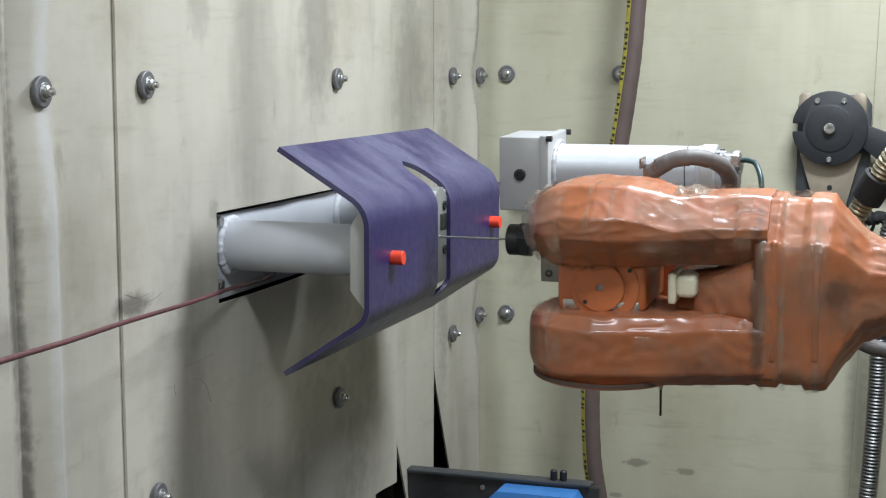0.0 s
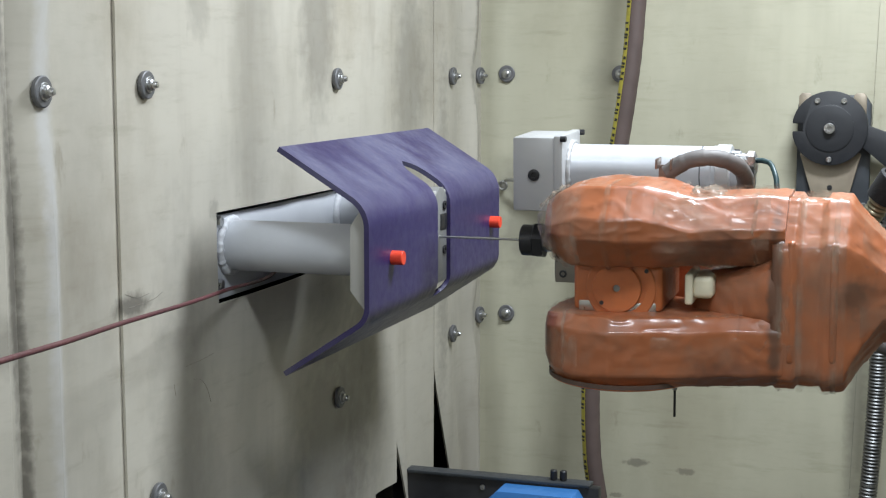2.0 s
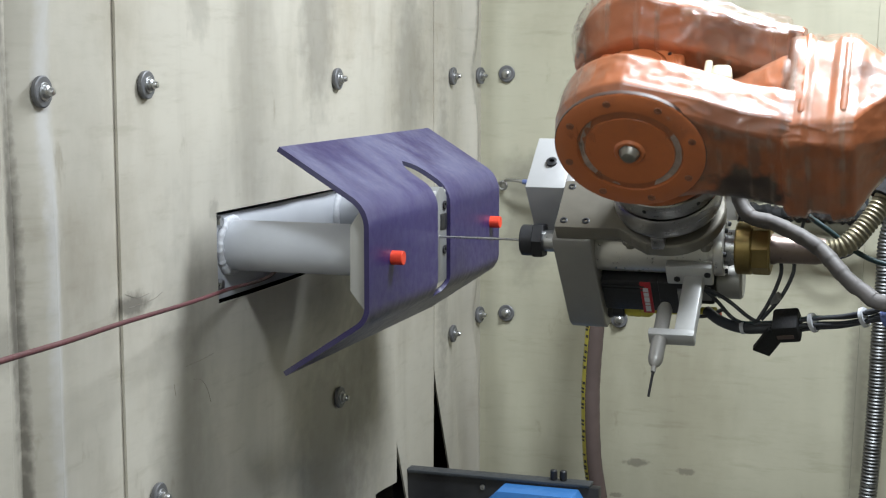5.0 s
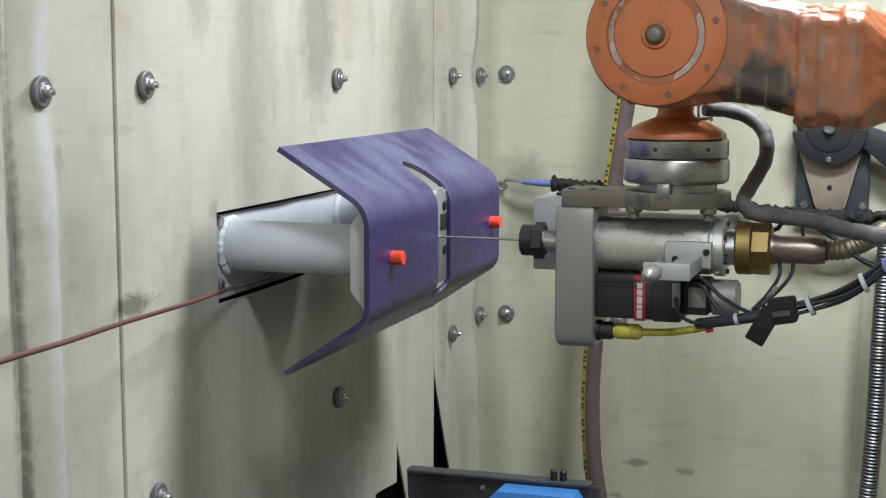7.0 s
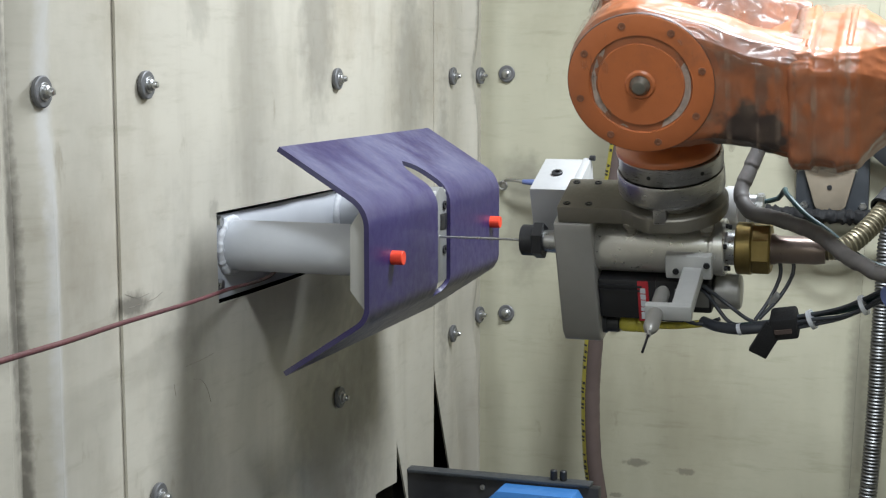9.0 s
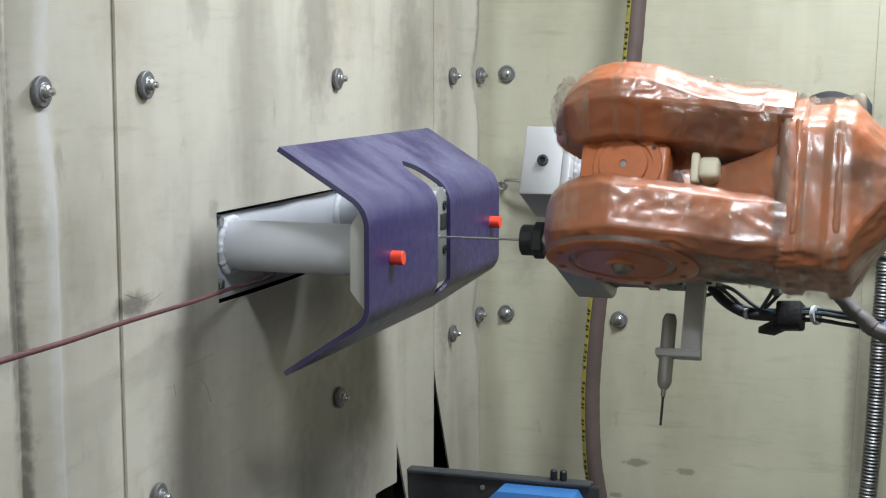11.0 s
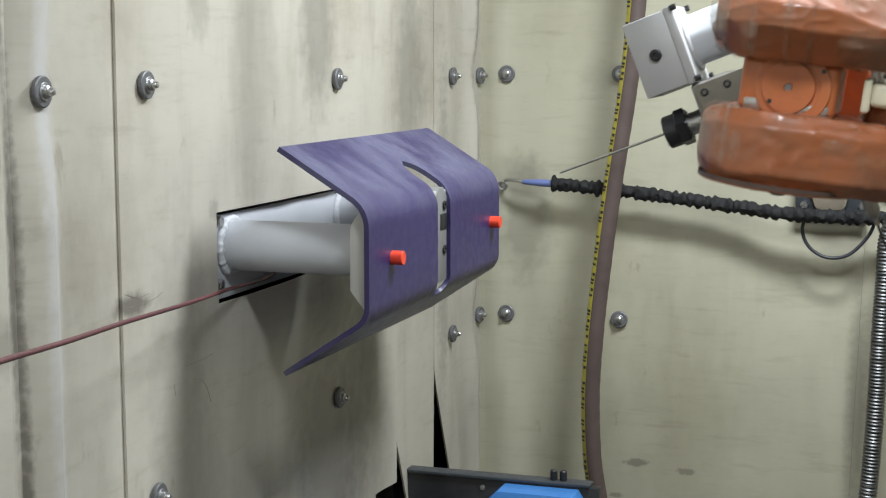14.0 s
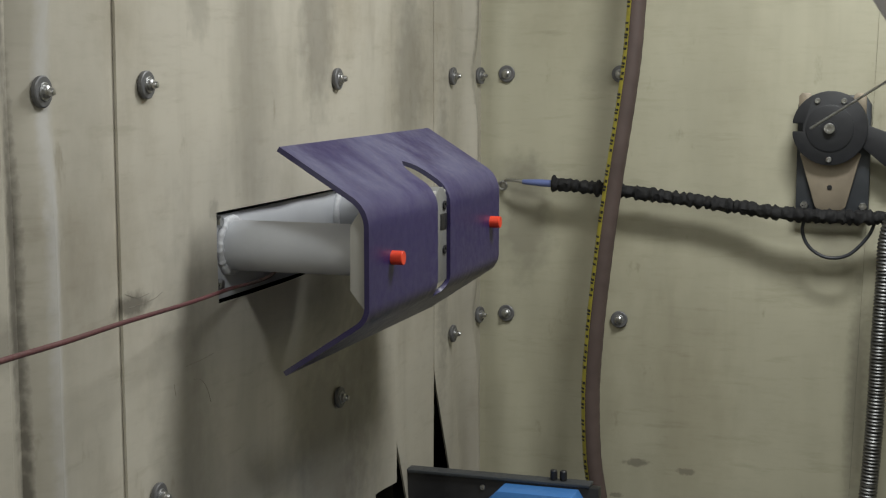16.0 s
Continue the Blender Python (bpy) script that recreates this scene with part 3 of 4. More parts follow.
for y, z in ((2.268, 1.337), (2.268, 1.232)):
    bm = bmesh.new()
    hex_bolt(bm, Matrix.Translation((-0.012, y, z)) @ EASTWARD, 0.0095, 0.012)
    part("bolt", bm, STEEL, fixture)
bm = prism(bmesh.new(), [(2.560, 1.205), (2.560, 1.362), (2.585, 1.376), (2.607, 1.376), (2.634, 1.352), (2.634, 1.205)], 0, 0.172, 0.2735, 0.001)
part("locating_block", bm, PLATE, fixture)
# Thin black plate, its colour standing for the shade in a pocket.
part("pocket", box(bmesh.new(), (0.2735, 2.59, 1.300), (0.2755, 2.625, 1.328), 0.0006), BLACK, fixture, "black plate standing in for a dark pocket")
for z in (1.343, 1.262):
    bm = bmesh.new()
    socket_bolt(bm, Matrix.Translation((0.274, 2.610, z)) @ EASTWARD, 0.008, 0.003)
    part("bolt", bm, BLACK, fixture)

# ---- the purple workpiece ----
work = thing("workpiece", Matrix(), "purple coated curved shell with open slot and two red plugs", "workpiece")


def arc_profile():
    """The shell's section (x, z), from its upper lip over two bends to its lower lip."""
    corners = [(0.130, 1.4665, 0), (0.281, 1.373, 0.058), (0.281, 1.193, 0.042), (0.1365, 1.0975, 0)]
    pts = [Vector(corners[0][:2])]
    for a, b, c in zip(corners, corners[1:], corners[2:]):
        p, q, r = Vector(a[:2]), Vector(b[:2]), Vector(c[:2])
        d0, d1 = (p - q).normalized(), (r - q).normalized()
        half = d0.angle(d1) / 2
        t = b[2] / math.tan(half)
        s, e = q + d0 * t, q + d1 * t
        centre = q + (d0 + d1).normalized() * (b[2] / math.sin(half))
        prev = pts[-1]
        pts += [prev.lerp(s, i / 14) for i in range(1, 14)]
        a0, a1 = math.atan2(s.y - centre.y, s.x - centre.x), math.atan2(e.y - centre.y, e.x - centre.x)
        pts += [centre + b[2] * Vector((math.cos(a0 + (a1 - a0) * i / 10), math.sin(a0 + (a1 - a0) * i / 10))) for i in range(11)]
    prev = pts[-1]
    pts += [prev.lerp(Vector(corners[-1][:2]), i / 12) for i in range(1, 13)]
    return pts


prof = arc_profile()
length = [0.0]
for a, b in zip(prof, prof[1:]):
    length.append(length[-1] + (b - a).length)
S0, S1, SC, SR = 0.088, length[-1] - 0.150, 2.590, 0.036
bm = bmesh.new()
rows_ = []
for p, s in zip(prof, length):
    if s <= S0 or s >= S1:
        w = 0.0
    else:
        k = min(1.0, min(s - S0, S1 - s) / 0.036)
        w = SR * math.sqrt(max(0.0, 1 - (1 - k) ** 2))
    rows_.append([bm.verts.new((p.x, y, p.y)) for y in steps(2.212, SC - w, 8) + steps(SC + w, 2.945, 8)])
for a, b in zip(rows_, rows_[1:]):
    for i in range(17):
        if i == 8:
            continue
        bm.faces.new((a[i], b[i], b[i + 1], a[i + 1]))
bmesh.ops.remove_doubles(bm, verts=bm.verts[:], dist=1e-5)
bmesh.ops.recalc_face_normals(bm, faces=bm.faces[:])
bm.normal_update()
if sum(f.normal.x for f in bm.faces) < 0:
    bmesh.ops.reverse_faces(bm, faces=bm.faces[:])
bmesh.ops.solidify(bm, geom=bm.faces[:], thickness=0.0085)
bmesh.ops.recalc_face_normals(bm, faces=bm.faces[:])
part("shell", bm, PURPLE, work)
for y, z in ((2.318, 1.283), (2.886, 1.285)):
    part("plug", cyl(bmesh.new(), (0.278, y, z), (0.301, y, z), 0.0118, n=24, w=0.001), RED, work, "red plastic plug")

# ---- hoses and cords in the room ----
cord = thing("red_hose", Matrix(), "thin dark red hose strung along the wall to the fixture", "hose")
part("tube", sweep(bmesh.new(), [(0.38, 0.973, 1.3489), (0.3, 1.2007, 1.3224), (0.23, 1.428, 1.2977), (0.16, 1.6695, 1.2751), (0.09, 1.9676, 1.2502), (0.04, 2.1974, 1.235), (-0.006, 2.4714, 1.2213), (-0.03, 2.58, 1.25)], 0.0032, 0.02, 12), REDHOSE, cord)

hose = thing("blast_hose", Matrix(), "brown rubber blast hose with yellow printed stripe hanging by wall", "hose")
HP = [(0.443, 3.62, 1.95), (0.425, 3.62, 1.746), (0.415, 3.62, 1.613), (0.398, 3.62, 1.478), (0.378, 3.62, 1.343), (0.36, 3.62, 1.205), (0.344, 3.62, 1.066), (0.331, 3.62, 0.925), (0.324, 3.62, 0.783), (0.329, 3.62, 0.64), (0.343, 3.62, 0.541), (0.385, 3.62, 0.3), (0.46, 3.6, 0.03)]
part("tube", sweep(bmesh.new(), HP, lambda s: 0.0222 + 0.0006 * (1 if (s * 24) % 1 < 0.5 else -1) * 0.5, 0.012, 24), HOSE, hose)
line = curve_points(HP, 0.012)
bm = bmesh.new()
mark = bmesh.new()
side = []
for i, p in enumerate(line):
    d = (line[min(i + 1, len(line) - 1)] - line[max(i - 1, 0)]).normalized()
    u = Vector((0, -1, 0)).cross(d).normalized()
    u = -u if u.x > 0 else u
    v = Vector((0, -1, 0))
    side.append((p, u, v, d))
prev = None
for p, u, v, d in side:
    ring = [bm.verts.new(p + 0.0233 * (math.cos(a) * u + math.sin(a) * v)) for a in (radians(-3), radians(20), radians(43), radians(65))]
    if prev:
        for k in range(3):
            bm.faces.new((prev[k], ring[k], ring[k + 1], prev[k + 1]))
    prev = ring
part("stripe", bm, YELLOW, hose, "yellow printed stripe")
for i in range(2, len(side) - 1):
    if i % 14 in (5, 6, 13):
        continue
    p, u, v, d = side[i]
    for a, b, c, e in (((4, 58, 0, 0.0048),), ((2, 20, 0, 0.009), (40, 62, 0.002, 0.009)), ((6, 60, 0.004, 0.0095), (4, 22, 0, 0.005)))[i % 3]:
        n_ = max(1, round((b - a) / 12))
        for k in range(n_):
            g0, g1 = a + (b - a) * k / n_, a + (b - a) * (k + 1) / n_
            q = [p + d * h + 0.0240 * (math.cos(radians(g)) * u + math.sin(radians(g)) * v) for g, h in ((g0, c), (g1, c), (g1, e), (g0, e))]
            mark.faces.new([mark.verts.new(w) for w in q])
tagged(part("print_bar", mark, BLACK, hose, "dark unreadable print bars"), kind="stuff")

bungee = thing("covered_cable", Matrix(), "black gathered fabric cable sleeve stretched across wall", "cable")
BP = [(0.205, 3.68, 1.2995), (0.30, 3.68, 1.292), (0.381, 3.68, 1.286), (0.52, 3.68, 1.271), (0.657, 3.675, 1.256), (0.78, 3.65, 1.245), (0.90, 3.645, 1.241), (1.02, 3.66, 1.240), (1.30, 3.68, 1.235)]
bm = sweep(bmesh.new(), BP, lambda s: 0.0158 + 0.0050 * noise.noise(Vector((s * 95, 0, 0))) + 0.0035 * noise.noise(Vector((s * 38, 5, 0))) + 0.002 * math.sin(s * 330 + 3 * noise.noise(Vector((s * 20, 0, 7)))), 0.0035, 20)
for v in bm.verts:
    v.co += Vector([0.0045 * noise.noise(v.co * 85 + Vector((q, 0, 0))) for q in (3.0, 11.0, 29.0)])
part("sleeve", bm, RUBBER, bungee)
part("heat_shrink", sweep(bmesh.new(), [(0.128, 3.69, 1.301), (0.17, 3.685, 1.300), (0.210, 3.68, 1.299)], lambda s: 0.006 + 0.003 * min(1, s / 0.05), 0.008, 14), BLUETAPE, bungee, "blue sleeve end")
part("hook", sweep(bmesh.new(), [(0.135, 3.69, 1.301), (0.095, 3.70, 1.304), (0.075, 3.72, 1.302), (0.062, 3.738, 1.292), (0.07, 3.742, 1.284)], 0.0042, 0.006, 10), STEEL, bungee, "steel hook")
eye = thing("eye_bolt", Matrix(), "small steel eye bolt in the wall sheet", "eye bolt")
part("shank", cyl(bmesh.new(), (0.066, 3.755, 1.288), (0.066, 3.728, 1.288), 0.005, n=14), STEEL, eye)
part("ring", sweep(bmesh.new(), [(0.066 + 0.010 * math.cos(a), 3.722, 1.288 + 0.010 * math.sin(a)) for a in steps(0, 2 * math.pi, 12)], 0.0036, 0.004, 8), STEEL, eye)

conduit = thing("wall_conduit", Matrix(), "bright corrugated flexible metal conduit hanging by wall", "conduit")
part("tube", sweep(bmesh.new(), [(1.1, 3.6, 1.45), (1.021, 3.6, 1.229), (1.011, 3.6, 1.099), (1.005, 3.6, 0.967), (1.002, 3.6, 0.834), (0.998, 3.6, 0.727), (0.991, 3.6, 0.605), (0.965, 3.6, 0.25), (0.97, 3.62, 0.02)], lambda s: 0.0200 + 0.0017 * math.cos(s * 2 * math.pi / 0.0082), 0.0019, 16), CONDUIT, conduit)

# ---- wheel bracket on the rear wall ----
reel = thing("wheel_bracket", Matrix(), "dark steel bracket with black disc and tan plate on wall", "bracket")
part("back_plate", prism(bmesh.new(), [(0.797, 1.238), (0.797, 1.50), (0.81, 1.522), (0.95, 1.522), (0.965, 1.50), (0.965, 1.238)], 1, 3.705, 3.738, 0.003), PLATEGREY, reel)
for x in (0.800, 0.924):
    part("ear", prism(bmesh.new(), [(x, 1.478), (x, 1.520), (x + 0.006, 1.527), (x + 0.024, 1.527), (x + 0.030, 1.520), (x + 0.030, 1.478)], 1, 3.694, 3.705, 0.001), TAN, reel)
part("tan_bracket", prism(bmesh.new(), [(0.850, 1.252), (0.842, 1.262), (0.805, 1.385), (0.835, 1.40), (0.915, 1.40), (0.945, 1.385), (0.914, 1.262), (0.906, 1.252)], 1, 3.690, 3.706, 0.002), TAN, reel, "tan stained plate")
bm = bmesh.new()
outline = []
for i in range(64):
    a = 2 * math.pi * i / 64
    outline.append((0.874 + 0.0865 * math.cos(a), 1.446 + 0.0865 * math.sin(a)))
outline = [p for p in outline if not (p[0] < 0.80 and abs(p[1] - 1.447) < 0.0095)]
cut = next(i for i, p in enumerate(outline) if p[0] < 0.80 and p[1] < 1.44 and outline[i - 1][1] > 1.44)
outline[cut:cut] = [(0.789, 1.4565), (0.812, 1.4565), (0.812, 1.4375), (0.789, 1.4375)]
part("disc", prism(bm, outline, 1, 3.664, 3.690, 0.0015), CAST, reel, "black notched disc")
part("hub", lathe(bmesh.new(), Matrix.Translation((0.874, 3.664, 1.446)) @ SOUTHWARD, [(0.055, 0), (0.055, 0.002), (0.052, 0.003), (0.017, 0.003), (0.017, 0.006), (0, 0.006)], 40), CAST, reel)
bm = bmesh.new()
socket_bolt(bm, Matrix.Translation((0.874, 3.658, 1.446)) @ SOUTHWARD, 0.0125, 0.010)
part("bolt", bm, STEEL, reel)
for x, z in ((0.845, 1.510), (0.905, 1.510), (0.874, 1.373)):
    bm = bmesh.new()
    socket_bolt(bm, Matrix.Translation((x, 3.664, z)) @ SOUTHWARD, 0.0065, 0.005)
    part("bolt", bm, STEEL, reel)
for x, z in ((0.818, 1.262), (0.952, 1.262)):
    bm = bmesh.new()
    hex_bolt(bm, Matrix.Translation((x, 3.705, z)) @ SOUTHWARD, 0.010, 0.008)
    part("bolt", bm, STEEL, reel)
part("hole", cyl(bmesh.new(), (0.876, 3.691, 1.306), (0.876, 3.688, 1.306), 0.006, n=16), BLACK, reel)
part("arm", prism(bmesh.new(), [(0.945, 1.405), (0.955, 1.455), (1.10, 1.405), (1.30, 1.36), (1.30, 1.30), (1.00, 1.36)], 1, 3.670, 3.684, 0.002), CAST, reel, "black arm")
part("cable_loop", sweep(bmesh.new(), [(0.822, 3.67, 1.235), (0.818, 3.67, 1.20), (0.835, 3.67, 1.165), (0.875, 3.67, 1.142), (0.925, 3.67, 1.150), (0.968, 3.67, 1.195), (0.985, 3.67, 1.235)], 0.0042, 0.01, 10), CABLE, reel, "thin black cable loop")

# ---- blue equipment at the bottom ----
unit = thing("equipment_housing", Matrix(), "black trough with blue painted cover below the wall", "machine housing")
part("trough", box(bmesh.new(), (-0.04, 3.19, 0.0), (0.44, 3.215, 0.673), 0.002), BLACK, unit)
part("rim", box(bmesh.new(), (-0.04, 3.185, 0.673), (0.42, 3.225, 0.680), 0.001), PLATEGREY, unit)
part("cover", prism(bmesh.new(), [(0.185, 0.0), (0.185, 0.625), (0.228, 0.668), (0.395, 0.668), (0.425, 0.62), (0.425, 0.0)], 1, 3.12, 3.189, 0.002), BLUEPAINT, unit, "blue painted cover")
for x in (0.335, 0.357):
    part("cap_bolt", cyl(bmesh.new(), (x, 3.205, 0.680), (x, 3.205, 0.703), 0.008, n=14, w=0.002), BLACK, unit)
bm = bmesh.new()
socket_bolt(bm, Matrix.Translation((0.175, 3.19, 0.653)) @ SOUTHWARD, 0.006, 0.003)
part("bolt", bm, STEEL, unit)

# ---- the spindle tool; its x axis runs along the lance, its z axis is the flange's ----
tool = thing("lance_spindle", pose(0.681, 2.585, 1.288), "aluminium spindle tool with thin lance and cables", "spindle tool")
part("lance", cyl(bmesh.new(), (-0.448, 0, 0), (-0.245, 0, 0), 0.0021, n=12), STEEL, tool, "thin steel lance")
bm = cyl(bmesh.new(), (-0.253, 0, 0), (-0.229, 0, 0), 0.0275, n=32, w=0.002)
cyl(bm, (-0.231, 0, 0), (-0.212, 0, 0), 0.0325, n=6, w=0.002, spin=0.3)
part("collet_nut", bm, BLACK, tool, "black collet nut")
part("spindle_nose", cyl(bmesh.new(), (-0.213, 0, 0), (-0.186, 0, 0), 0.019, n=28, w=0.001), STEEL, tool)
bm = bmesh.new()
pl = [(-0.056, 0.066), (0.056, 0.066), (0.060, 0.05), (0.060, -0.148), (0.050, -0.170), (0.030, -0.179), (-0.030, -0.179), (-0.050, -0.170), (-0.060, -0.148), (-0.060, 0.05)]
part("belt_housing", prism(bm, pl, 0, -0.179, -0.112, 0.004, 3), ALU, tool, "grey belt housing")
part("spindle_body", lathe(bmesh.new(), pose(-0.121, 0, 0, 0, 90, 0), [(0, 0), (0.0465, 0), (0.0475, 0.002), (0.0475, 0.200), (0.0455, 0.202), (0.0455, 0.208), (0.049, 0.209), (0.049, 0.224), (0.047, 0.226), (0, 0.226)], 48), BODY, tool, "satin spindle body")
part("end_bearing", cyl(bmesh.new(), (0.105, 0, 0), (0.124, 0, 0), 0.030, n=28, w=0.001), STEEL, tool)
for i in range(6):
    a = 2 * math.pi * (i + 0.5) / 6
    bm = bmesh.new()
    socket_bolt(bm, Matrix.Translation((0.105, 0.041 * math.cos(a), 0.041 * math.sin(a))) @ EASTWARD, 0.0042, 0.005)
    part("bolt", bm, BLACK, tool)
bm = cyl(bmesh.new(), (0.122, 0, 0), (0.150, 0, 0), 0.0445, n=32, w=0.003)
cyl(bm, (0.148, 0, 0), (0.180, 0, 0), 0.044, n=8, w=0.003)
part("union_nut", bm, BRASS, tool, "brass union nut")
part("rotary_union", lathe(bmesh.new(), pose(0.178, 0, 0, 0, 90, 0), [(0, 0), (0.026, 0), (0.026, 0.008), (0.0235, 0.012), (0.0235, 0.075), (0.021, 0.09), (0, 0.09)], 28), UNION, tool)
part("metal_hose", sweep(bmesh.new(), [(0.262, 0, 0.0), (0.30, 0.012, 0.004), (0.335, 0.055, 0.018), (0.365, 0.11, 0.035), (0.40, 0.17, 0.055), (0.47, 0.24, 0.09), (0.75, 0.34, 0.2)], lambda s: 0.0168 + 0.0014 * math.cos(s * 2 * math.pi / 0.008), 0.002, 16), BRAID, tool, "flexible metal hose")
m, h = along((0.355, 0.092, 0.030), (0.378, 0.132, 0.042))
part("hose_clamp", lathe(bmesh.new(), m, [(0.021, 0), (0.026, 0.002), (0.026, h - 0.002), (0.021, h)], 24), RUBBER, tool, "black hose clamp")
part("clamp_label", box(bmesh.new(), (-0.008, -0.0275, 0.008), (0.008, -0.0255, h - 0.008), 0.0, m), YELLOW, tool, "small yellow label")
# adapter plate and tool changer
part("adapter_arm", prism(bmesh.new(), [(-0.170, -0.055), (-0.170, 0.055), (-0.06, 0.055), (-0.01, 0.086), (0.02, 0.086), (0.02, -0.086), (-0.01, -0.086), (-0.06, -0.055)], 2, 0.0665, 0.096, 0.002), ADAPTER, tool, "olive adapter plate")
bm = lathe(bmesh.new(), Matrix.Translation((0.02, 0, 0.0)), [(0, 0.070), (0.089, 0.070), (0.090, 0.072), (0.090, 0.092), (0.088, 0.0945), (0, 0.0945)], 48)
part("adapter_disc", bm, ADAPTER, tool)
for x, y in ((-0.156, -0.04), (-0.156, 0.04), (-0.118, -0.04), (-0.118, 0.04)):
    bm = bmesh.new()
    socket_bolt(bm, Matrix.Translation((x, y, 0.0945)), 0.0065, 0.003)
    part("bolt", bm, BLACK, tool)
part("changer_neck", cyl(bmesh.new(), (0.02, 0, 0.094), (0.02, 0, 0.112), 0.066, n=40), CHANGER, tool)
part("latch_block", box(bmesh.new(), (0.0, -0.09, 0.086), (0.022, -0.06, 0.112), 0.002), CHANGER, tool)
part("changer_ring", lathe(bmesh.new(), Matrix.Translation((0.017, 0, 0)), [(0, 0.109), (0.084, 0.109), (0.088, 0.113), (0.089, 0.117), (0.089, 0.146), (0.087, 0.150), (0, 0.150)], 56), CHANGER, tool, "turned steel tool changer ring")
part("changer_ring", lathe(bmesh.new(), Matrix.Translation((0.018, 0, 0)), [(0, 0.1525), (0.085, 0.1525), (0.0865, 0.155), (0.0865, 0.181), (0.0845, 0.183), (0, 0.183)], 56), CHANGER, tool, "turned steel tool changer ring")
for a in (-105, -45, 15, 75, 135, 195):
    d = Vector((math.cos(radians(a)), math.sin(radians(a)), 0))
    bm = cyl(bmesh.new(), Vector((0.018, 0, 0.168)) + d * 0.085, Vector((0.018, 0, 0.168)) + d * 0.0872, 0.0035, n=12)
    part("screw_hole", bm, BLACK, tool)
for x in (-0.045, 0.08):
    bm = cyl(bmesh.new(), (x, -0.05, 0.050), (x, -0.05, 0.062), 0.009, n=14)
    cyl(bm, (x, -0.05, 0.060), (x, -0.05, 0.071), 0.014, n=18, w=0.002)
    part("bolt", bm, ADAPTER, tool)
# belt motor with gearhead
bm = box(bmesh.new(), (-0.112, -0.045, -0.124), (0.008, 0.045, -0.047), 0.004)
for z in (-0.058, -0.066):
    box(bm, (-0.110, -0.048, z - 0.002), (-0.035, -0.044, z + 0.002))
part("gearhead", bm, BLACK, tool, "black gearhead")
part("label_plate", box(bmesh.new(), (-0.043, -0.0475, -0.126), (-0.024, -0.0445, -0.047), 0.0006), LABELRED, tool, "red label plate")
for z0, z1 in ((-0.121, -0.107), (-0.105, -0.098), (-0.096, -0.084), (-0.082, -0.072), (-0.070, -0.060)):
    part("print_bar", box(bmesh.new(), (-0.038, -0.0483, z0), (-0.029, -0.0478, z1)), GREYPAINT, tool, "pale unreadable print bar")
part("motor_adapter", box(bmesh.new(), (-0.012, -0.047, -0.126), (0.036, 0.047, -0.045), 0.003), BLACK, tool)
part("motor", box(bmesh.new(), (0.032, -0.034, -0.114), (0.082, 0.034, -0.054), 0.006), BLACK, tool)
part("type_plate", box(bmesh.new(), (0.047, -0.0356, -0.100), (0.077, -0.0338, -0.066), 0.0006), PLATE, tool, "bare grey type plate")
part("cable_gland", box(bmesh.new(), (0.022, -0.051, -0.100), (0.036, -0.046, -0.058), 0.001), PLATE, tool)
part("indicator", cyl(bmesh.new(), (0.078, -0.034, -0.139), (0.090, -0.034, -0.135), 0.0045, n=12, w=0.001), RED, tool, "small red cable end")
part("motor_end", cyl(bmesh.new(), (0.082, 0, -0.086), (0.128, 0, -0.086), 0.031, n=28, w=0.004), ALU, tool, "grey encoder cap")
# probe on its bracket, pointing away from the spindle's side
bm = box(bmesh.new(), (0.010, -0.062, -0.030), (0.088, -0.044, 0.014), 0.003)
box(bm, (0.040, -0.181, -0.033), (0.073, -0.058, -0.007), 0.003)
box(bm, (-0.002, -0.192, -0.034), (0.074, -0.178, -0.006), 0.003)
part("probe_bracket", bm, BRACKET, tool, "grey probe bracket")
bm = lathe(bmesh.new(), pose(0.016, -0.115, -0.021, 90, 0, 0), [(0, 0), (0.009, 0.002), (0.0125, 0.012), (0.0125, 0.119), (0.009, 0.128), (0.004, 0.133), (0.004, 0.145), (0, 0.145)], 20)
part("probe", bm, ALU, tool, "grey metal touch probe")
part("stylus", cyl(bmesh.new(), (0.016, -0.255, -0.021), (0.016, -0.308, -0.021), 0.0022, n=10), BLACK, tool)
for x, z in ((0.028, -0.015), (0.080, -0.002)):
    bm = bmesh.new()
    socket_bolt(bm, Matrix.Translation((x, -0.062, z)) @ SOUTHWARD, 0.0055, 0.003)
    part("bolt", bm, BLACK, tool)
# white actuator with its grey end box
bm = box(bmesh.new(), (-0.250, 0.062, -0.060), (-0.178, 0.188, 0.070), 0.003)
part("end_box", bm, BOXGREY, tool, "light grey end box")
part("box_lid", box(bmesh.new(), (-0.179, 0.060, -0.062), (-0.163, 0.191, 0.072), 0.003), BOXGREY, tool)
bm = bmesh.new()
socket_bolt(bm, Matrix.Translation((-0.213, 0.124, 0.069)), 0.010, 0.006)
part("bolt", bm, BLACK, tool)
for y, z in ((0.066, 0.073), (0.186, 0.073), (0.066, -0.062), (0.186, -0.062)):
    part("bolt", cyl(bmesh.new(), (-0.166, y, z), (-0.156, y, z), 0.005, n=10), BLACK, tool)
part("actuator_tube", lathe(bmesh.new(), pose(-0.164, 0.128, 0.0, 0, 90, 0), [(0, 0), (0.046, 0), (0.046, 0.006), (0.043, 0.010), (0.043, 0.245), (0.044, 0.246), (0.044, 0.272), (0.036, 0.275), (0.036, 0.290), (0, 0.290)], 44), WHITE, tool, "white painted actuator tube")
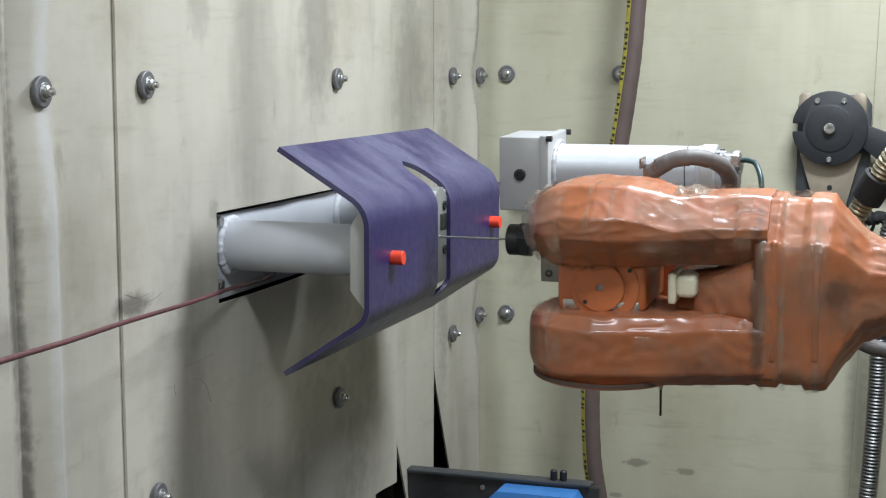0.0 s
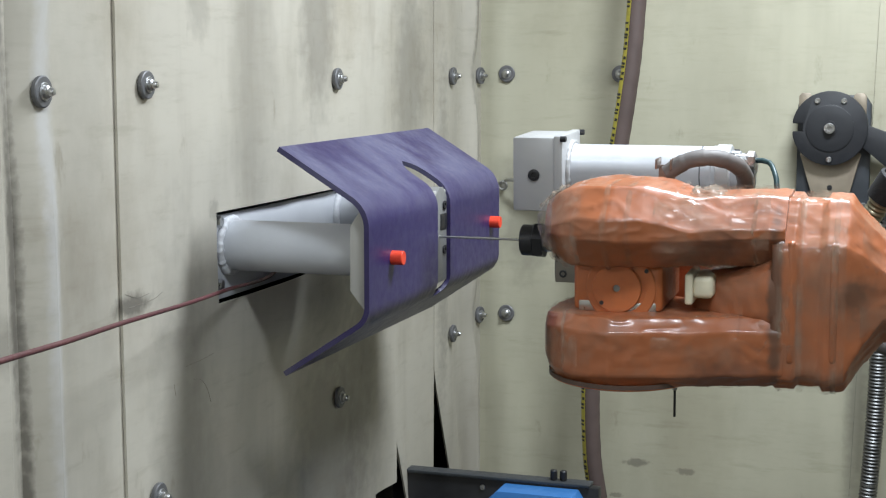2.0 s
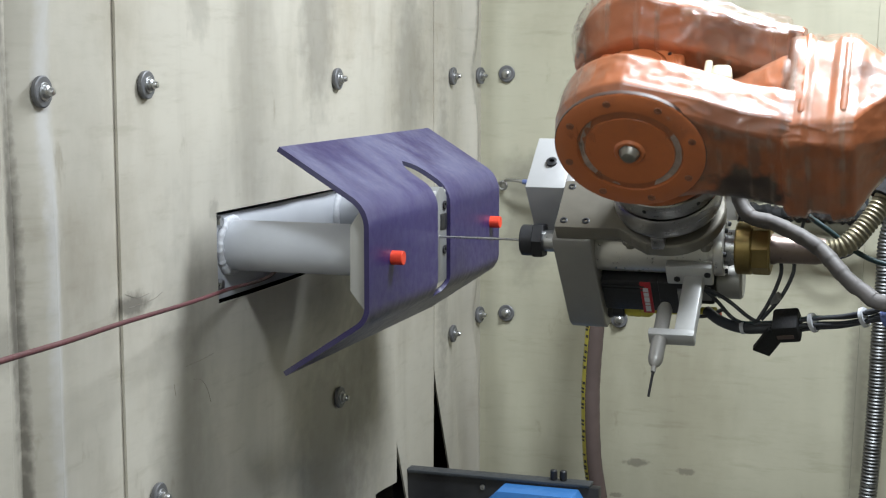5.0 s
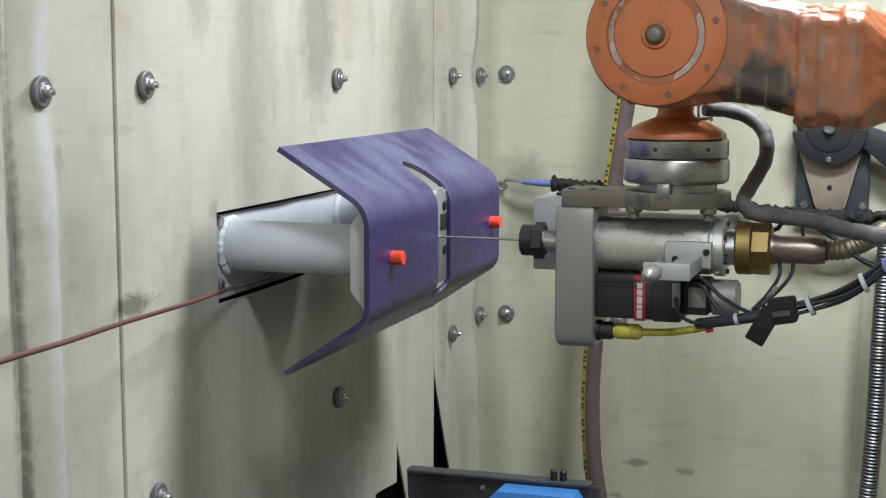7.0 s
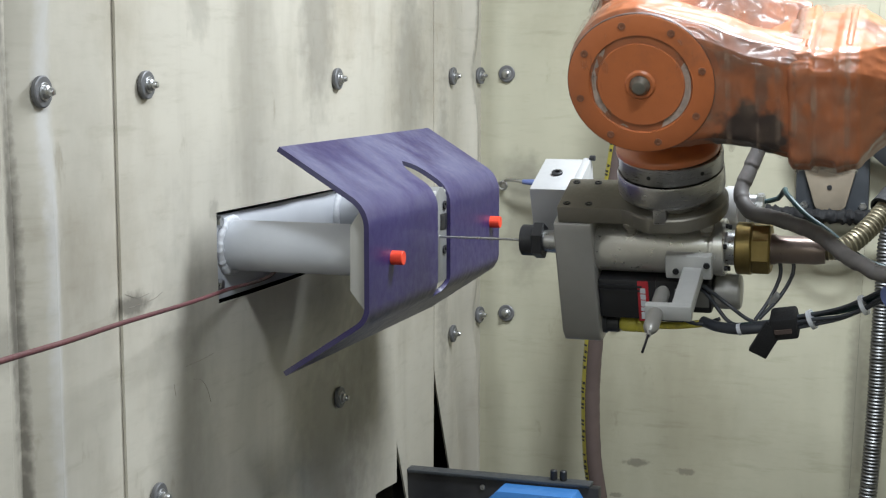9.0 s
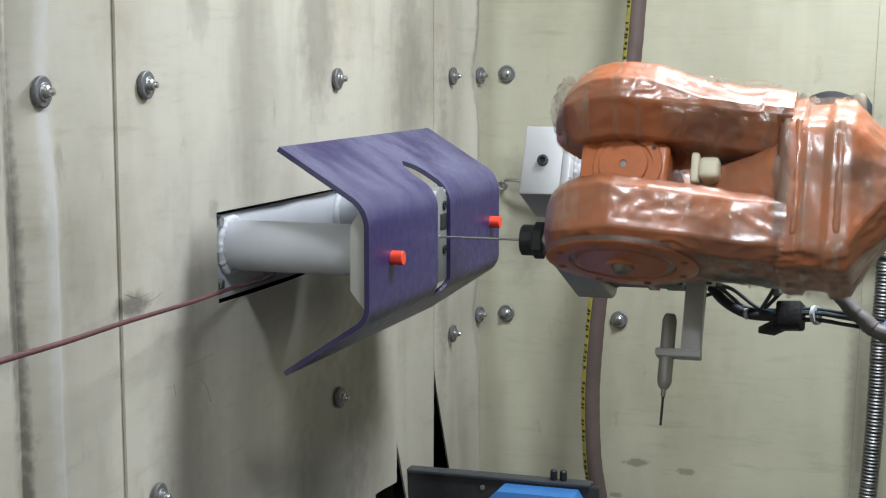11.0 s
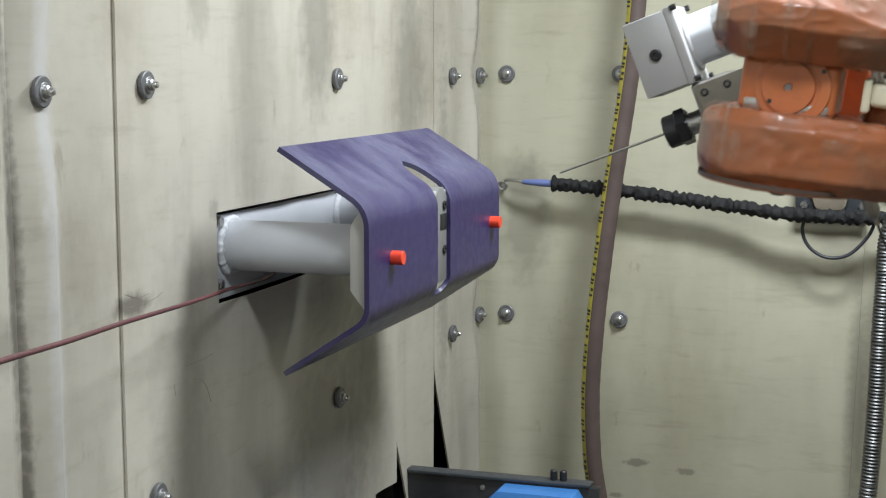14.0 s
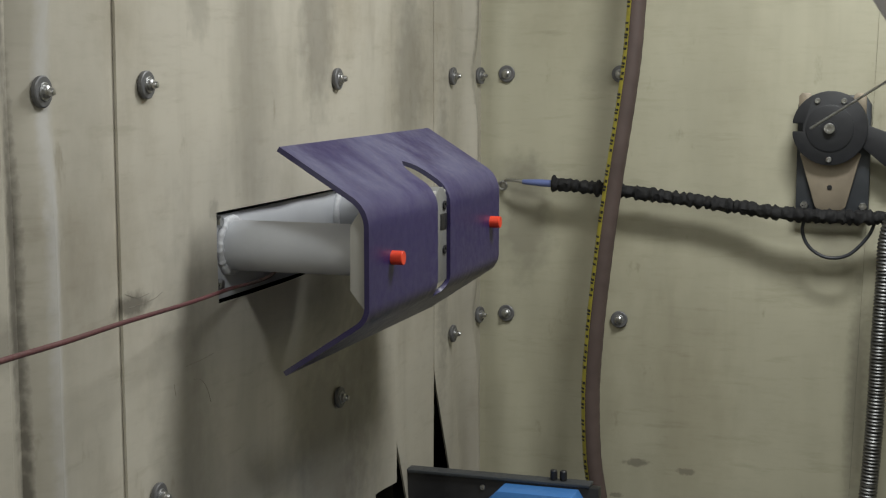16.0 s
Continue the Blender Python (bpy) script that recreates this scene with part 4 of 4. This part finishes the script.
ring = [(-0.161, 0.128 + 0.0465 * math.cos(a), 0.0465 * math.sin(a)) for a in steps(0, 2 * math.pi, 24)]
part("weld", sweep(bmesh.new(), ring, lambda q: 0.0050 + 0.0020 * noise.noise(Vector((q * 140, 2, 0))), 0.003, 10), BOXGREY, tool, "rough weld bead")
part("tube_joint", lathe(bmesh.new(), pose(0.062, 0.128, 0.0, 0, 90, 0), [(0.0425, 0), (0.0436, 0.0004), (0.0436, 0.0016), (0.0425, 0.002)], 44), BLACK, tool)
part("end_cap", lathe(bmesh.new(), pose(0.088, 0.128, 0.0, 0, 90, 0), [(0.043, 0), (0.0465, 0.001), (0.0465, 0.022), (0.044, 0.024), (0, 0.024)], 44), BOXGREY, tool, "grey end cap")
for a in (45, 135, 225, 315):
    y, z = 0.128 + 0.044 * math.cos(radians(a)), 0.044 * math.sin(radians(a))
    part("bolt", cyl(bmesh.new(), (0.110, y, z), (0.120, y, z), 0.0048, n=10), BLACK, tool)
for z, y in ((0.012, 0.150), (-0.014, 0.140), (0.010, 0.118)):
    bm = cyl(bmesh.new(), (0.112, y, z), (0.140, y, z), 0.0125, n=20, w=0.002)
    cyl(bm, (0.138, y, z), (0.152, y, z), 0.0155, n=6, w=0.002)
    part("connector", bm, STEEL, tool)
part("cable", sweep(bmesh.new(), [(0.15, 0.150, 0.012), (0.175, 0.148, 0.02), (0.19, 0.125, 0.05), (0.20, 0.08, 0.06), (0.26, 0.03, 0.03), (0.40, 0.0, -0.03), (0.7, 0.05, 0.05)], 0.0045, 0.012, 10), TEAL, tool)
# dress hose over the changer
part("dress_hose", sweep(bmesh.new(), [(0.040, 0.150, 0.228), (0.075, 0.171, 0.226), (0.115, 0.174, 0.214), (0.146, 0.158, 0.186), (0.152, 0.128, 0.145), (0.136, 0.090, 0.105), (0.124, 0.055, 0.075), (0.145, 0.02, 0.058), (0.19, 0.005, 0.055), (0.26, -0.04, 0.052), (0.33, -0.12, 0.046), (0.42, -0.155, 0.055), (0.80, -0.17, 0.16)], lambda s: 0.0124 + 0.0013 * ((s * 30) % 1), 0.0028, 18), WRAP, tool, "grey wrapped dress hose")
bm = box(bmesh.new(), (0.026, 0.085, 0.210), (0.052, 0.162, 0.214), 0.001)
box(bm, (0.026, 0.158, 0.206), (0.029, 0.174, 0.246), 0.001)
box(bm, (0.049, 0.158, 0.206), (0.052, 0.174, 0.246), 0.001)
part("hose_bracket", bm, UNION, tool, "browned steel hose clip")
# cable bundle under the tool
for k in range(7):
    o = Vector((0, 0.010 * math.cos(k * 1.3), 0.009 * math.sin(k * 1.3)))
    pts = [(0.125 + 0.004 * k, -0.075, -0.106), (0.155, -0.084, -0.102), (0.198, -0.090, -0.094), (0.253, -0.090, -0.079), (0.30, -0.10, -0.058 - 0.003 * (k % 3)), (0.336, -0.11, -0.033 - 0.004 * (k % 3)), (0.40, -0.13, 0.015), (0.60, -0.15, 0.12)]
    part("cable", sweep(bmesh.new(), [Vector(p) + o * min(1, i / 2) for i, p in enumerate(pts)], 0.0032, 0.012, 10), (CABLE, TEAL, CABLE, CABLE, CABLE, TEAL, CABLE)[k], tool)
for pts in ([(0.040, -0.03, -0.075), (0.049, -0.046, -0.056), (0.066, -0.052, -0.044), (0.106, -0.050, -0.078), (0.148, -0.075, -0.095), (0.184, -0.088, -0.097)],
            [(0.028, -0.044, -0.078), (0.030, -0.056, -0.092), (0.040, -0.058, -0.113), (0.066, -0.050, -0.124), (0.095, -0.036, -0.120)],
            [(0.050, -0.030, -0.062), (0.072, -0.048, -0.060), (0.090, -0.050, -0.085), (0.115, -0.065, -0.108), (0.150, -0.085, -0.104)],
            [(0.192, 0.0, -0.012), (0.195, -0.015, -0.042), (0.180, -0.050, -0.070), (0.160, -0.080, -0.092)],
            [(0.214, 0.0, -0.012), (0.216, -0.015, -0.036), (0.198, -0.050, -0.062), (0.166, -0.080, -0.090)]):
    part("cable", sweep(bmesh.new(), pts, 0.0034, 0.008, 10), CABLE, tool)
part("yellow_cable", sweep(bmesh.new(), [(0.374, -0.120, -0.020), (0.395, -0.130, -0.002), (0.42, -0.138, 0.016), (0.47, -0.146, 0.050), (0.62, -0.160, 0.120)], 0.0058, 0.012, 10), YELLOW, tool, "yellow cable")
part("tape_band", cyl(bmesh.new(), (0.372, -0.128, -0.010), (0.384, -0.132, -0.001), 0.0185, n=18, w=0.002), BLUETAPE, tool, "blue tape band")
part("cable_clip", box(bmesh.new(), (-0.004, -0.012, -0.010), (0.004, 0.004, 0.012), 0.001, Matrix.Translation((0.188, -0.050, -0.066)) @ pose(0, 0, 0, 0, 35, 0)), PLATE, tool)
part("yellow_plug", lathe(bmesh.new(), pose(-0.085, -0.02, -0.150, 0, 90, 0), [(0, 0), (0.010, 0), (0.011, 0.004), (0.0138, 0.008), (0.0138, 0.030), (0.0125, 0.032), (0.0138, 0.034), (0.0138, 0.045), (0.009, 0.052), (0, 0.052)], 20), YELLOW, tool, "yellow cable plug")
bm = cyl(bmesh.new(), (-0.122, -0.02, -0.150), (-0.104, -0.02, -0.150), 0.018, n=18, w=0.002)
cyl(bm, (-0.106, -0.02, -0.150), (-0.083, -0.02, -0.150), 0.0155, n=18, w=0.002)
part("socket", bm, BLACK, tool)
part("yellow_cable", sweep(bmesh.new(), [(-0.035, -0.02, -0.150), (0.015, -0.022, -0.147), (0.060, -0.026, -0.138), (0.080, -0.030, -0.132)], 0.0066, 0.01, 12), YELLOW, tool, "yellow cable")
part("cable_splice", sweep(bmesh.new(), [(0.066, -0.036, -0.127), (0.095, -0.065, -0.118), (0.135, -0.086, -0.108), (0.183, -0.091, -0.098)], 0.0092, 0.01, 14), CABLE, tool, "black cable splice")
bm = box(bmesh.new(), (0.188, -0.114, -0.107), (0.232, -0.068, -0.067), 0.005, Matrix.Translation((0.218, 0, -0.088)) @ pose(0, 0, 0, 0, -10, 0) @ Matrix.Translation((-0.218, 0, 0.088)))
box(bm, (-0.016, -0.006, -0.062), (0.016, 0.006, 0.0), 0.002, Matrix.Translation((0.195, -0.108, -0.085)) @ pose(0, 0, 0, 0, 28, 0))
part("strap", bm, RUBBER, tool, "black hook and loop cable strap")
part("strap_label", box(bmesh.new(), (0.195, -0.1160, -0.093), (0.223, -0.1143, -0.085), 0.0, Matrix.Translation((0.218, 0, -0.088)) @ pose(0, 0, 0, 0, -10, 0) @ Matrix.Translation((-0.218, 0, 0.088))), HOSE, tool)
for p, r in (((0.253, -0.090, -0.079), 0.0165), ((0.336, -0.11, -0.035), 0.0165), ((0.135, -0.086, -0.108), 0.0102)):
    d = Vector((0.003, 0, 0.001 if r < 0.015 else 0.0015))
    part("cable_tie", cyl(bmesh.new(), Vector(p) - d, Vector(p) + d, r, n=18), GREYPAINT, tool)

# ---- the robot's wrist and forearm ----
robot = thing("robot_arm", pose(0.681, 2.585, 1.288), "orange industrial robot forearm wrapped in clear film", "robot arm")
R5, Z5 = 0.117, 0.355


def prong(sign, seed):
    """A wrist prong; the far one is domed over its axis."""
    cut = -0.044 if sign > 0 else -0.018
    keys = [(0.06, 0.349, 0.051, 0.107), (0.11, 0.345, 0.050, 0.096), (0.165, 0.330, 0.051, 0.088), (0.24, 0.312, 0.050, 0.090)]
    secs = []
    for i in range(34):
        x = -R5 + 0.0006 + (R5 - 0.0006) * i / 33
        grow = min(1.0, (x + R5) / 0.06)
        round_ = math.sqrt(1 - (1 - grow) ** 2)
        secs.append((x, 0.086 - 0.004 * (1 - round_), Z5, 0.051 * (0.55 + 0.45 * round_), math.sqrt(max(1e-6, R5 * R5 - x * x)), cut))
    secs += densify([(0.0, 0.086, Z5, 0.051, R5, cut)] + [(x, 0.086, zc, hy, hz, cut) for x, zc, hy, hz in keys], 0.0035)[1:]
    out = []
    for x, yc, zc, hy, hz, p in secs:
        dome = 0.016 * min(1.0, max(0.0, 1.7 - abs(x) / 0.065)) if sign > 0 else 0.0
        out.append((x, sign * (yc + dome / 2), zc, hy + dome / 2, hz, p))
    return loft(bmesh.new(), out, 96, 0.0029, 17, seed)


for sign, seed in ((-1, 3.1), (1, 8.7)):
    pr = part("prong", prong(sign, seed), ORANGE, robot, "orange wrist prong wrapped in film", 75)
    if sign > 0:
        continue
    face = Matrix.Translation((0.003, -0.1345, Z5)) @ pose(0, 0, 0, 90, 0, 0)
    part("axis_cover", lathe(bmesh.new(), face, [(0, 0), (0.113, 0), (0.113, 0.004), (0.110, 0.0055), (0.0805, 0.0055), (0.0785, 0.001), (0.0685, 0.001), (0.0665, 0.0055), (0.024, 0.0055), (0.021, 0.009), (0.017, 0.009), (0.014, 0.0055), (0, 0.0055)], 64), COVER, pr, "round orange axis cover")
    part("axis_boss", lathe(bmesh.new(), face, [(0, 0.005), (0.016, 0.005), (0.0155, 0.011), (0.010, 0.019), (0.006, 0.020), (0, 0.020)], 20), ADAPTER, pr, "worn grey boss")
    bm = bmesh.new()
    old = None
    for i in range(97):
        a = 2 * math.pi * i / 96
        w = 0.0058 + 0.0040 * noise.noise(Vector((math.cos(a) * 3.1, math.sin(a) * 3.1, 1.5)))
        pair = [bm.verts.new(face @ Vector((r * math.cos(a), r * math.sin(a), h))) for r, h in ((0.0735 - w, 0.0016), (0.0735 + w * 0.6, 0.0022))]
        if old:
            bm.faces.new((old[0], pair[0], pair[1], old[1]))
        old = pair
    part("groove_residue", bm, WORN, pr, "pale scraped film in the groove")
    part("cover_rim", lathe(bmesh.new(), face, [(0.1125, -0.004), (0.1142, -0.004), (0.1142, 0.0025), (0.1125, 0.0025)], 64), RIM, pr)
    for i in range(8):
        a = 2 * math.pi * (i + 0.3) / 8
        bm = bmesh.new()
        socket_bolt(bm, face @ Matrix.Translation((0.098 * math.cos(a), 0.098 * math.sin(a), 0.0055)), 0.006, 0.0015)
        part("cover_screw", bm, SCREW_BROWN, pr)
secs = densify([(0.222, -0.004, 0.306, 0.131, 0.092, -0.055, 0.02), (0.228, -0.005, 0.305, 0.136, 0.096, -0.06, 0.02), (0.255, -0.005, 0.304, 0.137, 0.098, -0.06, 0.02), (0.26, -0.005, 0.304, 0.131, 0.091, -0.06, 0.02),
                (0.29, -0.005, 0.303, 0.131, 0.092, -0.06, 0.02), (0.295, -0.005, 0.302, 0.137, 0.099, -0.06, 0.02), (0.325, -0.005, 0.302, 0.134, 0.097, -0.06, 0.025), (0.350, -0.002, 0.302, 0.102, 0.086, -0.045, 0.035),
                (0.375, 0, 0.302, 0.074, 0.076, -0.040, 0.04), (0.41, 0, 0.302, 0.063, 0.070, -0.036, 0.036), (0.50, 0, 0.304, 0.063, 0.070, -0.036, 0.036), (1.25, 0, 0.32, 0.085, 0.090, -0.045, 0.045)], 0.0045)
part("forearm", loft(bmesh.new(), secs, 112, 0.0040, 20, 1.7), ORANGE, robot, "orange forearm wrapped in wrinkled film", 75)
for x, lo, hi in ((0.244, -0.100, 0.078), (0.303, -0.096, 0.076)):
    part("rib", box(bmesh.new(), (x, lo, 0.385), (x + 0.012, hi, 0.4030), 0.0055, None, 3), ORANGE, robot)
# crumpled film round the ends
def film_band(name, secs, seed, amount=0.008, mat=FILM):
    bm = loft(bmesh.new(), densify(secs, 0.004), 72, amount, 34, seed)
    bmesh.ops.delete(bm, geom=[f for f in bm.faces if len(f.verts) > 4], context="FACES_ONLY")
    part(name, bm, mat, robot, "crumpled translucent wrapping film", 60)


for sign in (-1, 1):
    film_band("film", [(-0.112, sign * 0.086, Z5, 0.043, 0.045, -0.03), (-0.095, sign * 0.086, Z5, 0.051, 0.074, -0.03), (-0.07, sign * 0.086, Z5, 0.053, 0.099, -0.03), (-0.045, sign * 0.086, Z5, 0.0535, 0.112, -0.03)], 4 + sign)
    film_band("film", [(0.060, sign * 0.086, 0.349, 0.053, 0.109, -0.03), (0.110, sign * 0.086, 0.345, 0.052, 0.098, -0.03), (0.165, sign * 0.087, 0.330, 0.053, 0.090, -0.03), (0.218, sign * 0.087, 0.316, 0.053, 0.090, -0.03)], 14 + sign, 0.0045)
film_band("film", [(0.232, -0.005, 0.305, 0.138, 0.099, -0.06, 0.02), (0.27, -0.005, 0.304, 0.137, 0.098, -0.06, 0.02), (0.30, -0.005, 0.302, 0.1395, 0.1015, -0.06, 0.02), (0.325, -0.005, 0.302, 0.137, 0.1, -0.06, 0.025)], 22, 0.0045)
for x in (0.229, 0.258, 0.306):
    film_band("tape_seam", [(x, -0.005, 0.304, 0.1375, 0.0985, -0.06, 0.02), (x + 0.004, -0.005, 0.304, 0.139, 0.1, -0.06, 0.02), (x + 0.0085, -0.005, 0.303, 0.139, 0.1, -0.06, 0.02)], 40 + x * 50, 0.002, TAPE)
def prong_section(x, sign, grow):
    """The prong's section at x, a little larger."""
    zc, hz = (Z5, math.sqrt(R5 * R5 - x * x)) if x < 0 else (Z5 - 0.179 * x, R5 - 0.19 * min(x, 0.155))
    dome = 0.016 * min(1.0, max(0.0, 1.7 - abs(x) / 0.065)) if sign > 0 else 0.0
    return (x, sign * (0.086 + dome / 2), zc, 0.051 + dome / 2 + grow, hz + grow, -0.044 if sign > 0 else -0.018)


for sign, places in ((1, (-0.058, -0.012, 0.020, 0.058, 0.083, 0.128, 0.160, 0.193)), (-1, (-0.074, 0.131, 0.176, 0.205))):
    for x in places:
        w = 0.005 + 0.004 * ((x * 91) % 1)
        film_band("tape_seam", [prong_section(x, sign, 0.0012), prong_section(x + w / 2, sign, 0.0030), prong_section(x + w, sign, 0.0016)], 60 + x * 80, 0.0022, TAPE)
# the lump of film bunched where the domed prong steps down
bm = loft(bmesh.new(), densify([(0.088, 0.118, 0.352, 0.010, 0.018, 3), (0.104, 0.124, 0.352, 0.018, 0.034, 3), (0.128, 0.127, 0.350, 0.019, 0.038, 3), (0.150, 0.122, 0.346, 0.014, 0.030, 3), (0.166, 0.118, 0.342, 0.006, 0.016, 3)], 0.003), 48, 0.009, 46, 71)
part("film_lump", bm, CLOUDY, robot, "bunched crumpled film", 60)
film_band("film", [(0.345, 0, 0.302, 0.106, 0.091, -0.045), (0.378, 0, 0.302, 0.075, 0.079, -0.04), (0.42, 0, 0.302, 0.066, 0.073, -0.036), (0.50, 0, 0.304, 0.066, 0.073, -0.036)], 31)
# the loose end of film flapping at the domed prong's tip
bm = loft(bmesh.new(), densify([(-0.122, 0.096, 0.362, 0.024, 0.034, 3), (-0.110, 0.094, 0.361, 0.036, 0.056, 3), (-0.090, 0.092, 0.359, 0.050, 0.080, 3.5)], 0.003), 56, 0.011, 40, 51)
bmesh.ops.delete(bm, geom=[f for f in bm.faces if len(f.verts) > 4], context="FACES_ONLY")
part("loose_film", bm, CLOUDY, robot, "loose crumpled end of clear film", 60)
# tilting wrist between the prongs
bm = box(bmesh.new(), (-0.066, -0.036, 0.240), (0.066, 0.036, 0.400), 0.008, None, 3)
part("tilt_housing", bm, COVER, robot)
part("cover_ring", lathe(bmesh.new(), Matrix.Translation((0.006, 0, 0.398)), [(0.052, 0), (0.052, 0.004), (0.0505, 0.0055), (0.0375, 0.0055), (0.0370, 0.003), (0, 0.003)], 44), COVER, robot)
part("rear_cover", lathe(bmesh.new(), Matrix.Translation((0, 0, 0.402)), [(0.0365, -0.002), (0.0365, 0.0035), (0.0352, 0.005), (0.0062, 0.005), (0.0045, 0.002), (0, 0.002)], 44), COVER, robot, "round orange rear cover")
part("bare_rim", box(bmesh.new(), (-0.058, -0.0365, 0.36), (0.058, -0.020, 0.4015), 0.003), STEEL, robot, "bare scraped metal edge")
for x, y in ((-0.022, -0.022), (0.044, 0.027)):
    part("screw_hole", cyl(bmesh.new(), (x, y, 0.400), (x, y, 0.4075 if abs(y) < 0.025 else 0.4045), 0.0033, n=12), BLACK, robot)
part("tilt_axle", cyl(bmesh.new(), (0, -0.036, Z5), (0, 0.036, Z5), 0.050, n=44, w=0.003), PLATE, robot)
part("inner_link", loft(bmesh.new(), densify([(0.102, -0.020, 0.300, 0.030, 0.045, 4), (0.135, -0.018, 0.308, 0.040, 0.060, 4), (0.175, -0.014, 0.314, 0.046, 0.074, 4), (0.205, -0.008, 0.316, 0.050, 0.082, 4), (0.230, -0.002, 0.316, 0.056, 0.086, 4)], 0.004), 56, 0.005, 22, 5.5), ORANGE, robot)
bm = box(bmesh.new(), (0.098, -0.022, 0.32), (0.110, 0.024, 0.396), 0.004, None, 3)
box(bm, (0.108, -0.013, 0.32), (0.139, 0.020, 0.392), 0.008, None, 3)
part("stop_knob", bm, BEIGE, robot, "beige plastic stop")
part("flange_neck", lathe(bmesh.new(), Matrix.Translation((0.014, 0, 0)), [(0, 0.26), (0.034, 0.26), (0.030, 0.228), (0.034, 0.219), (0.060, 0.209), (0.078, 0.199), (0.084, 0.194), (0.086, 0.190), (0.086, 0.1845), (0, 0.1845)], 48), COVER, robot, "orange flange neck")


# ---- what moves ----
def stand(x, y, z, phi, turn):
    """A pose on the lance's line: phi turns about the lance, turn about the flange's axis."""
    return Matrix.Translation((0.681 + x, 2.585 + y, 1.288 + z)) @ pose(0, 0, 0, 90 - phi, 0, 0) @ pose(0, 0, 0, 0, 0, turn)


def motions():
    roll = [(0, -0.0246, -2.5), (0.25, -0.008, -2.5), (0.5, 0.0072, -2.5), (1.0, 0.0092, -2.5), (1.5, 0.0015, -2.5), (2.0, 0, -2.5), (2.8, 0, -2.5), (3.0, 0, -0.3),
            (3.5, 0, 13.1), (4.0, 0, 26.4), (4.2, 0, 31.8), (4.9, 0, 47.3), (5.6, 0, 62.0), (6.3, 0, 76.3), (6.5, 0, 80.5), (6.8, 0, 87.2), (7.0, 0, 90), (8.0, 0, 90),
            (8.2, 0, 87.0), (8.5, 0, 79.6), (9.0, 0, 68.0), (9.2, 0, 63.6), (9.9, 0, 48.2), (10.6, 0, 32.8), (11.3, 0, 17.3), (11.5, 0, 12.9)]
    rows = [(t, x, 0, 0, phi, 0, 0) for t, x, phi in roll]
    rows += [(12.0, 0.001, 0, -0.001, -0.7, -0.4, 0.3), (12.5, 0.038, 0.010, 0.049, -2.6, 4.5, -0.3), (13.0, 0.106, -0.012, 0.128, -2.3, 10.2, -2.6), (13.5, 0.174, -0.033, 0.205, -1.5, 15.4, -5.0),
             (14.0, 0.243, -0.045, 0.284, -0.9, 21.0, -7.3), (14.5, 0.311, -0.030, 0.370, 0.0, 27.0, -10.6), (15.0, 0.361, 0.0, 0.448, -1.2, 33.4, -14.5), (15.5, 0.487, 0.02, 0.450, -2.2, 34.0, -15.5), (16.0, 0.608, 0.03, 0.447, -2.6, 33.4, -15.5)]
    walk(tool, [(t, stand(x, y, z, phi, a)) for t, x, y, z, phi, a, b in rows])
    walk(robot, [(t, stand(x, y, z, phi, b)) for t, x, y, z, phi, a, b in rows])


motions()
